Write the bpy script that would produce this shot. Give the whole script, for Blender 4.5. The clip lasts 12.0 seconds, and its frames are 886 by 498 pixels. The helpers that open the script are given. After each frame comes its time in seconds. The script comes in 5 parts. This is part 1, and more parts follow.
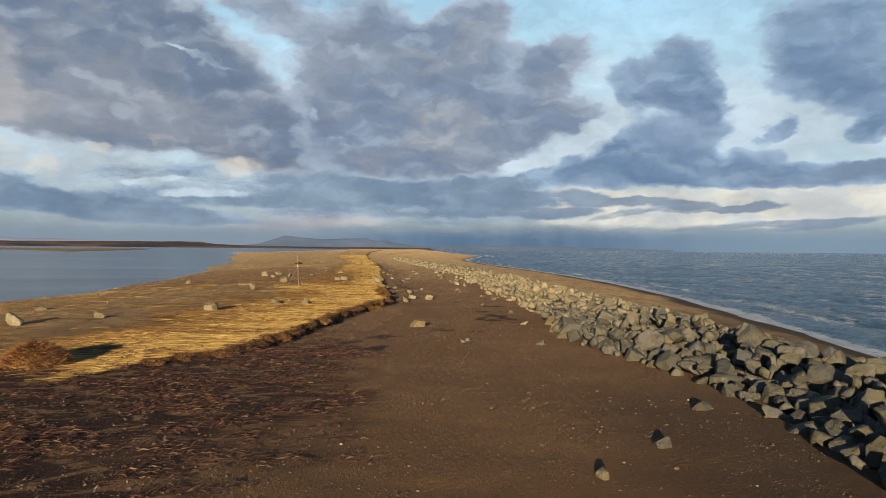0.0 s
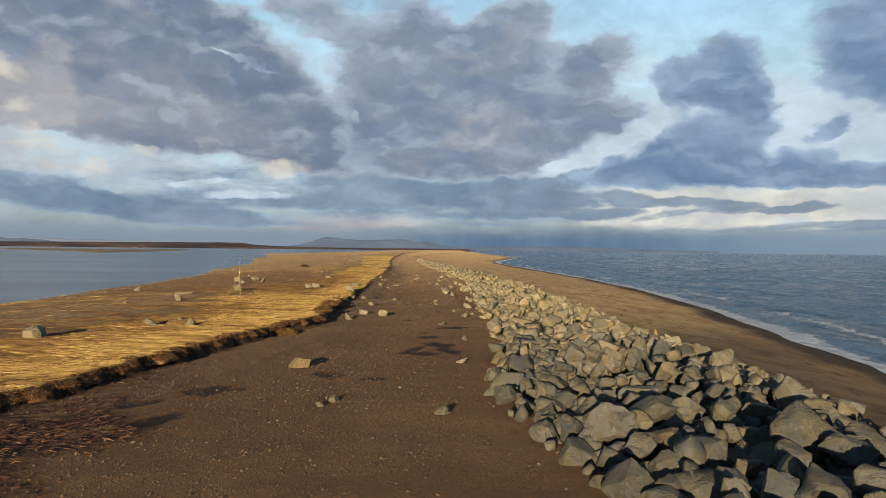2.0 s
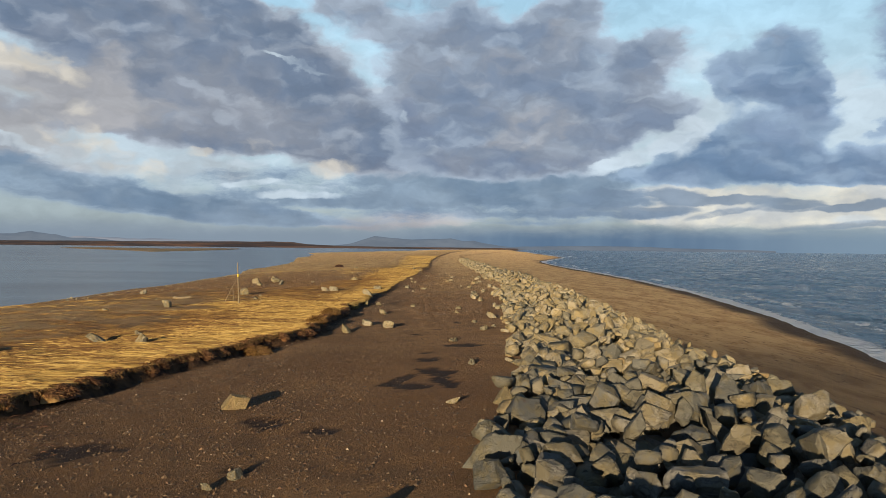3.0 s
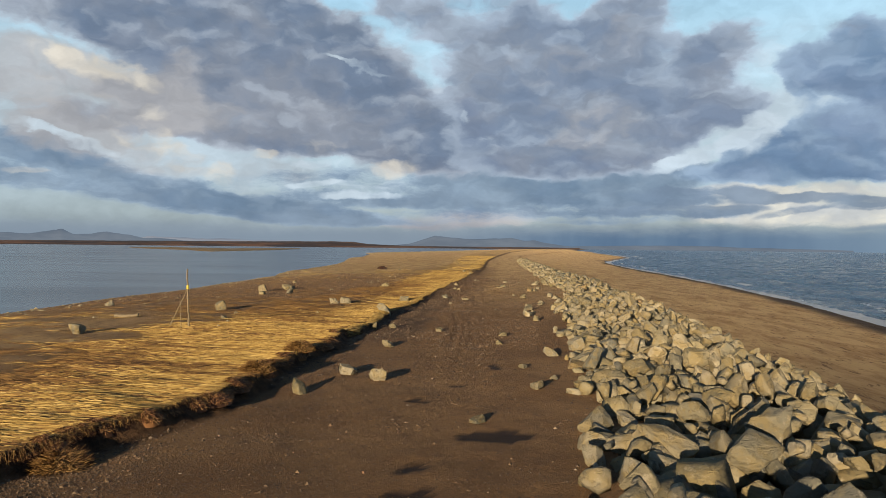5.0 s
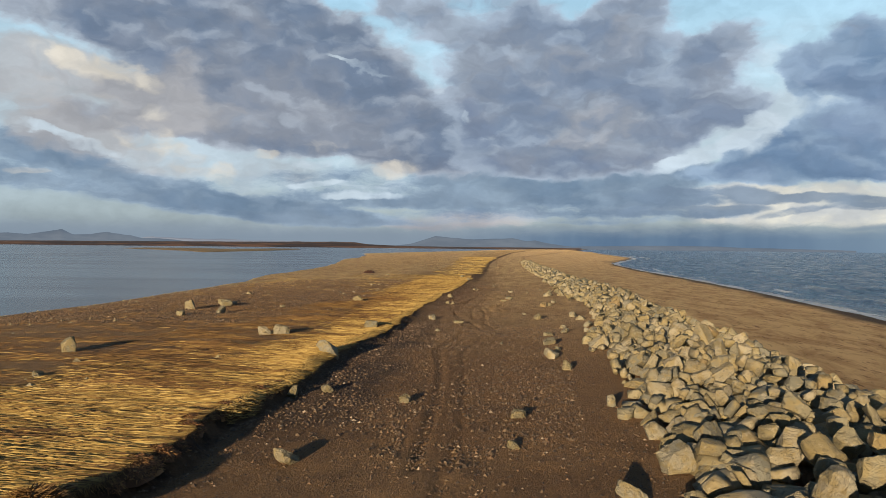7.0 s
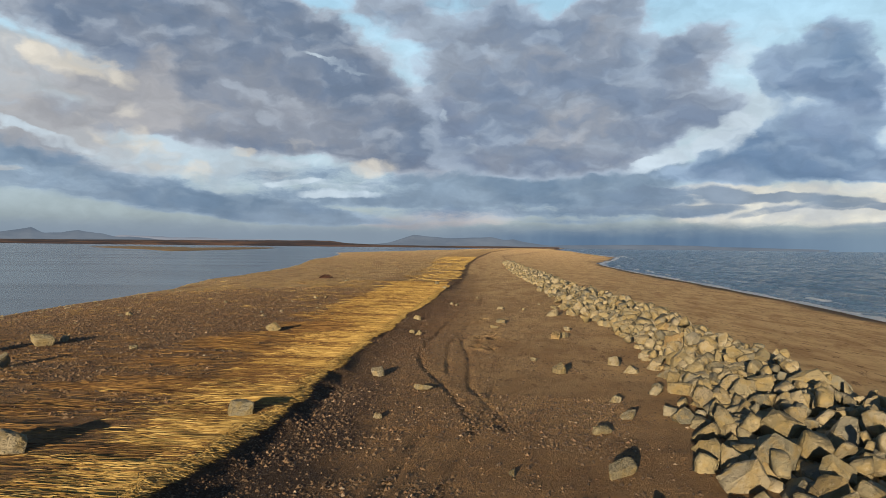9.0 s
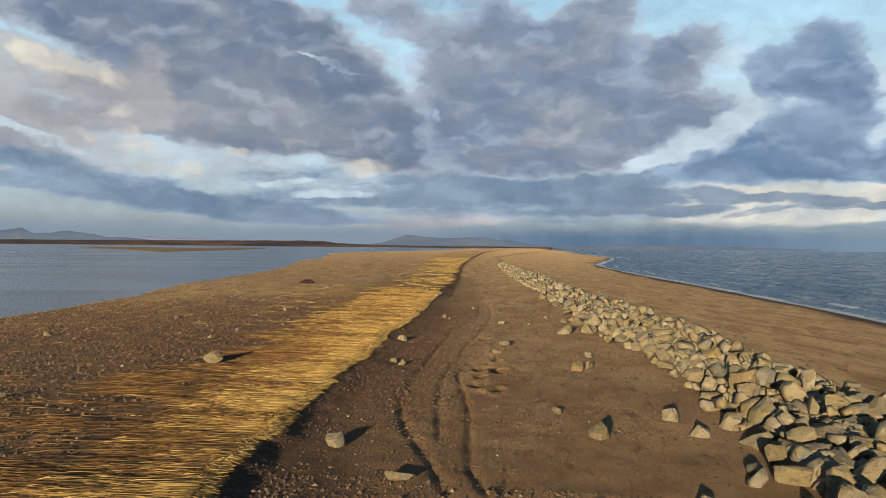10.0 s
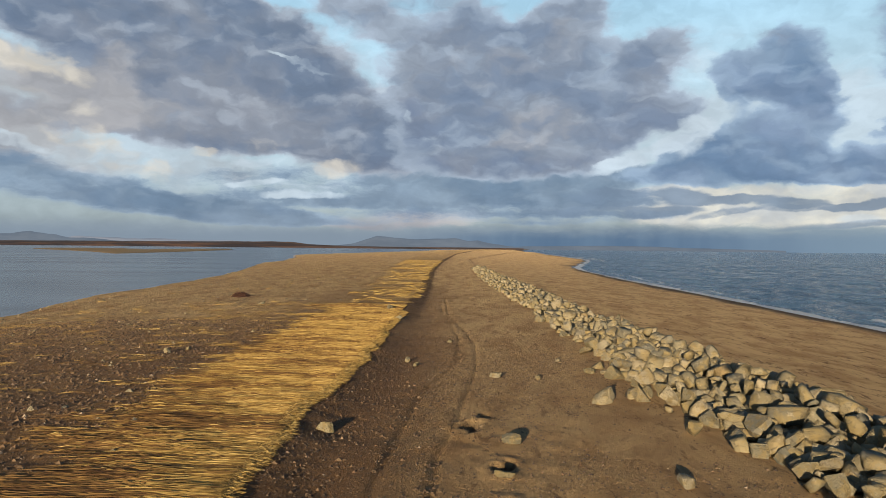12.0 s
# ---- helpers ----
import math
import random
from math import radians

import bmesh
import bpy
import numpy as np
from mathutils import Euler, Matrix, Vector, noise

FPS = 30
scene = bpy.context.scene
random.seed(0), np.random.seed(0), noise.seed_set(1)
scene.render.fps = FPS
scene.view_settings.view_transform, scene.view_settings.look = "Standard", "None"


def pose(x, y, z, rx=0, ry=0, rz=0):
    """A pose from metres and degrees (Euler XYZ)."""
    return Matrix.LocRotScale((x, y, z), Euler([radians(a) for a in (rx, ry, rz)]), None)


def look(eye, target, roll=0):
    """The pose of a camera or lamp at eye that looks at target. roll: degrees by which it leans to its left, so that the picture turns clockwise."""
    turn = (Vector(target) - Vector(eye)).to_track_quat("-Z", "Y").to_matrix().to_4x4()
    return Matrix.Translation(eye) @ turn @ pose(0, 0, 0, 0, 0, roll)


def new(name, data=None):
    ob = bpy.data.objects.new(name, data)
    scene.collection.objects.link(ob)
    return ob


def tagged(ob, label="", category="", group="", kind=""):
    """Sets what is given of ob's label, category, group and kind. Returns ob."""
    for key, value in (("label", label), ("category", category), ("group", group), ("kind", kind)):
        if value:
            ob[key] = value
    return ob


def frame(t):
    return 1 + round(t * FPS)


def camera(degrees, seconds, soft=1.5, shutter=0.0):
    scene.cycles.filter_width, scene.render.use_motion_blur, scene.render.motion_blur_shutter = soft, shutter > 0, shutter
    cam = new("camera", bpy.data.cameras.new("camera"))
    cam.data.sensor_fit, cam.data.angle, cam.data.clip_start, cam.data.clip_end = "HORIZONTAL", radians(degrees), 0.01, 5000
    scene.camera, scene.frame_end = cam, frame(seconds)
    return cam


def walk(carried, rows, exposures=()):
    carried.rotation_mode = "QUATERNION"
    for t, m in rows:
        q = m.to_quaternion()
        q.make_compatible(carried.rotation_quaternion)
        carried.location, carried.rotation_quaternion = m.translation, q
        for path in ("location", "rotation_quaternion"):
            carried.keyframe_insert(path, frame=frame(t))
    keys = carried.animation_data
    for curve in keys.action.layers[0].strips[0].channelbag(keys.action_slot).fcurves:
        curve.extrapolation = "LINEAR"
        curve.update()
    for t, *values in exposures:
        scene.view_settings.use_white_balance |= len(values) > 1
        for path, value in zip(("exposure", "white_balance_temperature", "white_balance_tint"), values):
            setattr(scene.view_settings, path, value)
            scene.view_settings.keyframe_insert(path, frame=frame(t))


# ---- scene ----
# ---------------------------------------------------------------- camera
cam = camera(63.85, 12.0, 0.8)
PATH = [
    (0, 0.0, 0.0, 3.535, 0.006, -0.024, -0.549),
    (0.5, 1.061, 2.616, 3.564, 0.007, 0.051, -0.645),
    (1, 2.29, 5.136, 3.625, -0.002, 0.051, -0.644),
    (1.5, 3.527, 7.696, 3.662, 0.008, 0.06, -0.659),
    (2, 4.562, 10.423, 3.689, 3.257, 0.035, -0.605),
    (2.5, 5.278, 13.445, 3.707, 3.609, 0.024, -0.635),
    (3, 5.756, 16.327, 3.781, 7.133, -0.068, -0.641),
    (3.5, 5.956, 19.568, 3.797, 11.925, -0.09, -0.603),
    (5.5, 4.592, 33.18, 3.829, 12.028, -0.154, -0.592),
    (6, 4.148, 36.343, 3.903, 12.081, -0.156, -0.573),
    (6.5, 3.607, 39.685, 3.962, 12.093, -0.125, -0.586),
    (8.5, 0.874, 56.658, 4.037, 11.708, -0.201, -0.602),
    (9, 0.221, 60.174, 4.123, 10.324, -0.204, -0.64),
    (9.5, -0.412, 63.727, 4.21, 10.354, -0.176, -0.672),
    (10, -0.959, 67.254, 4.328, 9.752, -0.198, -0.579),
    (10.5, -1.551, 70.679, 4.42, 7.851, -0.169, -0.58),
    (11, -2.102, 74.262, 4.51, 7.866, -0.157, -0.579),
    (11.5, -2.567, 77.9, 4.593, 7.944, -0.132, -0.569),
    (12, -3.04, 81.513, 4.675, 7.438, -0.095, -0.612),
]
walk(cam, [(t, pose(x, y, z, 90 + p, r, w)) for t, x, y, z, w, p, r in PATH], [(0.0, 0.5), (12.0, 0.5)])

# ---------------------------------------------------------------- node helpers
SUN_EL, SUN_AZ = 8.8, 188.8      # degrees; clockwise from +y: low behind the camera


def nd(tree, kind, **values):
    n = tree.nodes.new(kind)
    for k, v in values.items():
        setattr(n, k, v)
    return n


def put(tree, socket, v):
    if isinstance(v, bpy.types.NodeSocket):
        tree.links.new(v, socket)
    elif isinstance(v, (tuple, list)) and len(v) == 3 and socket.type == "RGBA":
        socket.default_value = (*v, 1.0)
    else:
        socket.default_value = v


def math_(tree, op, a, b=0.0, c=0.0, clamp=False):
    n = nd(tree, "ShaderNodeMath", operation=op, use_clamp=clamp)
    for s, v in zip(n.inputs, (a, b, c)):
        put(tree, s, v)
    return n.outputs[0]


def vec_(tree, op, a, b=(0, 0, 0)):
    n = nd(tree, "ShaderNodeVectorMath", operation=op)
    put(tree, n.inputs[0], a)
    if op == "SCALE":
        put(tree, n.inputs[3], b)
    else:
        put(tree, n.inputs[1], b)
    return n.outputs[0]


def mix_(tree, f, a, b, blend="MIX"):
    n = nd(tree, "ShaderNodeMix", data_type="RGBA", blend_type=blend, clamp_factor=True)
    put(tree, n.inputs[0], f)
    put(tree, n.inputs[6], a)
    put(tree, n.inputs[7], b)
    return n.outputs[2]


def step_(tree, v, lo, hi, to_lo=0.0, to_hi=1.0):
    n = nd(tree, "ShaderNodeMapRange", interpolation_type="SMOOTHSTEP")
    put(tree, n.inputs[0], v)
    for i, q in enumerate((lo, hi, to_lo, to_hi)):
        put(tree, n.inputs[i + 1], q)
    return n.outputs[0]


def noise_(tree, vec, scale, detail=4.0, rough=0.55, dist=0.0, colour=False, dim="3D"):
    n = nd(tree, "ShaderNodeTexNoise", noise_dimensions=dim)
    put(tree, n.inputs["Vector"], vec)
    for k, v in (("Scale", scale), ("Detail", detail), ("Roughness", rough), ("Distortion", dist)):
        put(tree, n.inputs[k], v)
    return n.outputs["Color" if colour else "Fac"]


def scaled(tree, vec, sx, sy, sz, rot=0.0):
    n = nd(tree, "ShaderNodeMapping", vector_type="TEXTURE")
    put(tree, n.inputs[0], vec)
    n.inputs["Scale"].default_value = (1 / sx, 1 / sy, 1 / sz)
    n.inputs["Rotation"].default_value = (0, 0, rot)
    return n.outputs[0]


def ramp_(tree, v, stops):
    n = nd(tree, "ShaderNodeValToRGB")
    put(tree, n.inputs[0], v)
    e = n.color_ramp.elements
    while len(e) < len(stops):
        e.new(0.5)
    for el, (p, c) in zip(e, stops):
        el.position, el.color = p, (*c, 1.0)
    return n.outputs[0]


# ---------------------------------------------------------------- world: evening sky with broken cloud
def make_sky():
    world = bpy.data.worlds.new("sky")
    scene.world = world
    world.use_nodes = True
    t = world.node_tree
    t.nodes.clear()
    d = nd(t, "ShaderNodeTexCoord").outputs["Generated"]
    sep = nd(t, "ShaderNodeSeparateXYZ")
    t.links.new(d, sep.inputs[0])
    az = math_(t, "MULTIPLY", math_(t, "ARCTAN2", sep.outputs[0], sep.outputs[1]), 57.296)
    el = math_(t, "MULTIPLY", math_(t, "ARCSINE", sep.outputs[2]), 57.296)
    comb = nd(t, "ShaderNodeCombineXYZ")
    put(t, comb.inputs[0], az)
    put(t, comb.inputs[1], el)
    flat = comb.outputs[0]
    # billowing edges: two scales of warp, flatter towards the horizon
    amount = step_(t, el, 1.0, 9.0, 0.30, 1.0)
    w1 = vec_(t, "SUBTRACT", noise_(t, scaled(t, flat, 0.22, 0.34, 1), 1.0, 2, 0.5, colour=True), (0.5, 0.5, 0.5))
    w2 = vec_(t, "SUBTRACT", noise_(t, scaled(t, flat, 0.60, 0.95, 1), 1.0, 5, 0.52, colour=True), (0.5, 0.5, 0.5))
    warp = vec_(t, "ADD", vec_(t, "MULTIPLY", w1, (3.0, 1.8, 0)), vec_(t, "MULTIPLY", w2, (2.0, 1.3, 0)))
    p = vec_(t, "ADD", flat, vec_(t, "SCALE", warp, amount))
    puff = noise_(t, scaled(t, p, 0.26, 0.44, 1), 1.0, 7, 0.50)
    puff_up = noise_(t, scaled(t, vec_(t, "ADD", p, (0.25, 0.75, 0)), 0.26, 0.44, 1), 1.0, 5, 0.48)
    relief = math_(t, "SUBTRACT", noise_(t, scaled(t, p, 0.26, 0.44, 1), 1.0, 4, 0.42), puff_up)
    broad = noise_(t, scaled(t, flat, 0.085, 0.22, 1), 1.0, 4, 0.55)
    streak = noise_(t, scaled(t, vec_(t, "ADD", flat, vec_(t, "SCALE", w2, 1.2)), 0.13, 0.95, 1), 1.0, 7, 0.58)

    def blobs(rows, start=0.0):
        """Sum of soft ovals: azimuth, elevation, half width, half height, tilt, density."""
        acc = start
        for a, e, ra, re, tilt, amp in rows:
            m = nd(t, "ShaderNodeMapping", vector_type="TEXTURE")
            put(t, m.inputs[0], p)
            m.inputs["Location"].default_value = (a, e, 0)
            m.inputs["Rotation"].default_value = (0, 0, radians(tilt))
            m.inputs["Scale"].default_value = (ra * 1.2, re * 1.2, 1)
            g = nd(t, "ShaderNodeTexGradient", gradient_type="SPHERICAL")
            t.links.new(m.outputs[0], g.inputs[0])
            acc = math_(t, "MULTIPLY_ADD", step_(t, g.outputs["Fac"], 0.0, 0.60), amp, acc)
        return acc

    def rough(v, n, k):
        return math_(t, "MULTIPLY_ADD", math_(t, "SUBTRACT", n, 0.5), step_(t, v, 0.0, 0.45, 0.0, k), v)

    thin = [
        (-36.7, 10.6, 12.3, 5.6, -8, 0.70), (-21.9, 6.4, 11.5, 2.7, 0, 0.70), (-15.7, 15.7, 4.1, 4.2, 0, 0.25), (-29.6, 5.7, 8.2, 2.1, 0, 0.50),
        (-39.6, 7.2, 7.8, 2.4, -8, 0.60), (6.5, 8.6, 6.6, 3.0, 15, 0.70), (16.5, 9.3, 13.8, 3.0, 0, 0.75), (23.7, 10.1, 9.9, 3.6, 0, 0.60),
        (12.3, 12.0, 6.5, 4.7, 0, 0.60), (27.8, 7.9, 7.1, 2.4, 0, 0.60), (-9.7, 9.3, 2.7, 3.5, 0, 0.80),
    ]
    cream = [
        (21.5, 3.5, 16.6, 1.6, 0, 1.00), (10.1, 4.6, 4.0, 0.7, 0, 0.90), (28.9, 3.9, 6.3, 1.6, 0, 0.70), (11.9, 2.6, 5.7, 1.0, 0, 0.80),
        (22.3, 2.2, 7.8, 0.8, 0, 0.70), (-9.9, 2.2, 7.7, 0.9, 3, 0.80), (4.9, 3.3, 5.0, 0.5, 0, 0.30),
    ]
    mass_left = [
        (-28.0, 15.9, 13.8, 4.4, -8, 1.00), (-18.3, 10.9, 10.8, 4.1, -14, 1.00), (-25.4, 10.2, 11.2, 3.0, -4, 0.90), (-36.7, 16.3, 9.3, 2.3, 0, 0.80),
        (-39.3, 10.4, 6.8, 3.5, -6, 0.30), (-32.8, 11.8, 5.9, 3.2, -5, 0.60), (-12.9, 9.3, 5.9, 3.5, -20, 0.90), (-22.0, 15.9, 6.2, 2.9, -28, 0.70),
        (-23.6, 8.3, 8.7, 1.3, 3, 0.60), (-15.6, 7.5, 4.1, 1.8, 0, 0.50), (-34.8, 9.0, 7.7, 1.1, -4, 0.70),
    ]
    mass_mid = [
        (1.3, 16.4, 5.6, 3.1, 15, 1.00), (-5.2, 13.2, 8.5, 4.7, 5, 1.00), (-6.5, 9.8, 5.9, 3.5, 20, 1.00), (2.7, 9.0, 9.0, 2.7, 11, 1.00),
        (-8.4, 17.5, 7.7, 2.5, 0, 0.60), (-2.5, 11.0, 6.7, 3.0, 0, 0.90), (6.0, 13.6, 4.5, 2.5, 15, 0.80), (9.2, 14.6, 3.6, 2.4, 20, 0.60),
        (-2.0, 6.6, 8.0, 1.3, 0, 0.80), (-14.8, 18.2, 3.6, 2.0, 0, 0.45), (8.9, 10.6, 4.4, 2.1, 20, 0.50),
    ]
    mass_sea = [
        (18.0, 13.6, 2.6, 3.1, -18, 1.10), (18.8, 11.9, 3.1, 1.6, 0, 1.00), (15.0, 12.7, 1.8, 2.5, 10, 0.90), (20.0, 10.8, 2.1, 1.4, -10, 1.00),
        (19.2, 8.7, 3.2, 2.5, 0, 1.00), (16.1, 7.8, 3.2, 2.7, 0, 0.90), (11.6, 7.4, 3.1, 1.8, 14, 1.10), (18.2, 6.4, 5.3, 1.5, 0, 1.00),
        (23.8, 6.5, 2.3, 1.2, 8, 0.90), (27.5, 5.6, 10.4, 1.0, 0, 1.30), (14.0, 5.8, 8.6, 1.1, 0, 0.90), (29.5, 14.6, 5.9, 3.5, -8, 1.10),
        (30.9, 10.7, 4.0, 2.3, -22, 1.10), (27.1, 11.9, 4.0, 1.6, -8, 0.70), (25.1, 8.8, 1.9, 0.8, 25, 0.90), (31.3, 8.4, 2.0, 0.8, 12, 0.80),
    ]
    bands = [
        (-15.6, 4.6, 15.0, 1.8, 0, 0.55), (-1.6, 5.3, 13.2, 1.9, 0, 1.00), (3.6, 6.1, 8.0, 1.5, 4, 0.90), (-4.2, 3.6, 13.4, 1.1, 0, 0.90),
        (4.5, 3.9, 5.9, 0.8, 0, 0.70), (-41.7, 6.7, 6.5, 1.4, -12, 1.20), (-37.4, 4.3, 14.0, 1.4, -6, 1.00), (-25.7, 2.7, 9.4, 1.1, -4, 1.00),
        (-20.1, 3.7, 6.7, 0.7, 0, 0.60), (-21.9, 6.0, 4.9, 0.9, 0, 0.25), (8.2, 2.8, 4.4, 0.4, 0, 0.60), (-9.2, 6.2, 5.5, 2.0, 0, 0.90),
        (0.6, 2.4, 7.8, 0.6, 0, 0.70), (-18.3, 2.3, 11.7, 0.7, 0, 0.60),
    ]
    bars = [
        (14.5, 3.7, 4.7, 0.4, 2, 1.00), (11.2, 4.1, 2.2, 0.7, -8, 0.90), (23.4, 3.2, 2.7, 0.4, 6, 1.00), (18.9, 3.5, 2.4, 0.4, 0, 1.00),
        (20.3, 3.1, 4.4, 0.3, 0, 0.80), (6.1, 4.1, 4.1, 1.0, 0, 0.80), (5.2, 2.9, 6.8, 0.5, 0, 0.80), (14.5, 2.9, 3.4, 0.3, 10, 0.60),
        (10.1, 3.0, 3.1, 0.4, 0, 0.60), (28.6, 2.1, 4.6, 0.4, 8, 0.80), (24.2, 2.0, 7.2, 0.3, 4, 0.70), (30.3, 5.8, 4.1, 0.7, 3, 0.80),
    ]
    lit = [
        (-39.3, 10.4, 8.2, 3.7, -6, 1.00), (-41.7, 12.7, 4.1, 2.4, -10, 0.80), (-32.4, 10.2, 6.4, 2.1, -6, 0.80), (-36.7, 6.6, 8.2, 1.6, -8, 0.60),
        (-25.3, 5.9, 5.2, 1.3, 0, 0.40), (-21.9, 11.0, 5.3, 1.7, -5, 0.25), (-0.3, 9.3, 4.8, 2.0, 10, 0.45), (-3.9, 14.1, 4.9, 2.1, 0, 0.30),
        (2.2, 16.3, 2.6, 1.6, 20, 0.30), (17.1, 15.3, 1.7, 1.4, 0, 0.50), (-31.7, 13.1, 3.2, 1.6, 0, 0.40),
    ]
    glints = [
        (-36.1, 12.5, 2.3, 1.0, -25, 1.20), (-39.3, 12.9, 2.5, 0.9, -25, 1.10), (-41.7, 13.3, 1.7, 1.0, -15, 0.45), (-36.3, 9.9, 3.4, 1.2, -8, 0.50),
        (-29.4, 5.4, 1.5, 1.1, 20, 0.90), (-34.6, 7.8, 3.1, 1.1, -12, 0.60), (-42.7, 5.0, 1.7, 0.3, 0, 0.80), (-15.8, 6.3, 2.7, 0.8, 6, 0.85),
        (-26.2, 7.1, 1.1, 0.5, 12, 0.80), (-22.1, 7.8, 3.1, 0.9, 8, 0.50), (-41.7, 10.5, 2.7, 2.3, 0, 0.30), (-32.4, 6.4, 2.4, 1.1, -20, 0.50),
    ]
    whites = [
        (-18.3, 4.1, 4.0, 0.4, 2, 0.90), (-22.5, 4.9, 2.6, 0.3, 4, 0.90), (-19.2, 4.9, 2.7, 0.4, -4, 0.70), (-21.9, 6.7, 3.1, 0.5, 8, 0.70),
        (-12.9, 13.0, 0.8, 0.6, -40, 0.60), (-10.4, 10.4, 0.8, 0.5, -30, 0.70), (-8.8, 8.2, 1.8, 1.3, 20, 0.40), (-18.8, 14.0, 3.1, 0.3, -18, 0.50),
        (7.9, 7.3, 4.2, 0.7, 18, 1.30), (5.6, 11.0, 5.0, 0.4, 16, 0.30), (11.3, 8.6, 2.7, 1.6, 35, 1.10), (14.0, 11.9, 1.7, 0.8, 0, 0.20),
        (23.0, 2.3, 1.7, 0.4, 0, 0.60), (-39.6, 7.4, 4.3, 0.5, -16, 0.60),
    ]
    # clear air, paler towards the horizon
    air = nd(t, "ShaderNodeTexSky", sky_type="NISHITA", sun_disc=False)
    air.sun_elevation, air.sun_rotation = radians(SUN_EL), radians(SUN_AZ)
    air.air_density, air.dust_density, air.ozone_density = 1.2, 1.0, 1.0
    blue = vec_(t, "MULTIPLY", air.outputs[0], (0.03, 0.03, 0.03))
    veil = ramp_(t, math_(t, "DIVIDE", el, 30.0, clamp=True), [
        (0.0, (0.218, 0.290, 0.365)), (0.06, (0.233, 0.308, 0.375)), (0.12, (0.290, 0.365, 0.439)), (0.22, (0.365, 0.473, 0.558)),
        (0.36, (0.461, 0.570, 0.637)), (0.55, (0.396, 0.570, 0.665)), (0.70, (0.308, 0.508, 0.637)), (1.0, (0.14, 0.32, 0.50))])
    sky = vec_(t, "ADD", blue, veil)
    # mottled thin cloud
    sky = mix_(t, math_(t, "MULTIPLY", step_(t, rough(blobs(thin), puff, 3.0), 0.0, 1.3), 0.75), sky, (0.558, 0.623, 0.665))
    # bright openings low over the sea and the spit
    sky = mix_(t, math_(t, "MULTIPLY", step_(t, rough(blobs(cream), streak, 2.2), 0.05, 1.0), 0.92), sky, mix_(t, step_(t, az, -12.0, 2.0), (0.473, 0.406, 0.396), mix_(t, step_(t, puff, 0.40, 0.66), (0.610, 0.597, 0.570), (0.864, 0.784, 0.637))))

    lumps = noise_(t, scaled(t, p, 0.10, 0.17, 1), 1.0, 4, 0.55)

    def cloud(sky, rows, noise_amount, lo, hi, rim, core, warm, grain=puff, cover=0.95, thick=1.15):
        """One deck of cloud laid over what is behind it: thin pale rim, dark heart, warm where the low sun reaches."""
        dens = rough(math_(t, "MULTIPLY", blobs(rows), thick), grain, noise_amount)
        body = mix_(t, step_(t, lumps, 0.38, 0.60), core, warm)
        body = mix_(t, step_(t, dens, lo + 0.15, lo + 1.5), rim, body)
        body = mix_(t, step_(t, relief, 0.0, 0.20, 0.0, 0.45), body, rim)
        body = mix_(t, step_(t, relief, 0.0, -0.20, 0.0, 0.45), body, mix_(t, 1.0, core, (0.76, 0.79, 0.84), "MULTIPLY"))
        return mix_(t, math_(t, "MULTIPLY", step_(t, dens, lo, hi), cover), sky, body)

    sky = cloud(sky, bands, 2.8, 0.05, 1.0, (0.336, 0.417, 0.508), (0.146, 0.218, 0.317), (0.197, 0.257, 0.336), streak, 0.88, 1.05)
    sky = cloud(sky, mass_left, 2.6, 0.05, 0.9, (0.473, 0.502, 0.551), (0.164, 0.207, 0.290), (0.241, 0.253, 0.295), thick=1.3)
    sky = cloud(sky, mass_mid, 2.5, 0.05, 0.85, (0.461, 0.520, 0.597), (0.204, 0.253, 0.345), (0.253, 0.273, 0.322), thick=1.3)
    sky = cloud(sky, mass_sea, 2.0, 0.08, 0.7, (0.375, 0.473, 0.583), (0.151, 0.233, 0.355), (0.211, 0.277, 0.385))
    sky = mix_(t, math_(t, "MULTIPLY", step_(t, rough(blobs(bars), streak, 1.6), 0.1, 0.9), 0.85), sky, (0.211, 0.273, 0.355))
    sky = mix_(t, math_(t, "MULTIPLY", step_(t, rough(blobs(lit), puff, 2.6), 0.05, 1.2), 0.75), sky, (0.450, 0.422, 0.411))
    # sunlit patches and torn white gaps
    sky = mix_(t, math_(t, "MULTIPLY", step_(t, rough(blobs(glints), puff, 3.2), 0.1, 1.5), 0.9), sky, (0.768, 0.679, 0.558))
    sky = mix_(t, math_(t, "MULTIPLY", step_(t, rough(blobs(whites), puff, 3.0), 0.1, 1.3), 0.9), sky, (0.637, 0.708, 0.753))
    # wisps and unevenness at two scales
    wisp = noise_(t, scaled(t, vec_(t, "ADD", p, vec_(t, "SCALE", w2, 0.4)), 0.42, 0.75, 1), 1.0, 7, 0.55)
    sky = vec_(t, "SCALE", sky, step_(t, wisp, 0.30, 0.70, 0.93, 1.08))
    sky = vec_(t, "SCALE", sky, step_(t, lumps, 0.30, 0.70, 0.92, 1.10))
    # overcast outside the broken stretch
    other = math_(t, "MAXIMUM", step_(t, math_(t, "ABSOLUTE", az), 48.0, 60.0), step_(t, el, 20.5, 27.0))
    sky = mix_(t, math_(t, "MULTIPLY", other, step_(t, puff, 0.30, 0.42)), sky, mix_(t, broad, (0.043, 0.073, 0.133), (0.112, 0.163, 0.245)))
    # rain haze over the horizon
    haze = step_(t, math_(t, "MULTIPLY_ADD", streak, 1.2, el), 1.3, 3.0, 1.0, 0.0)
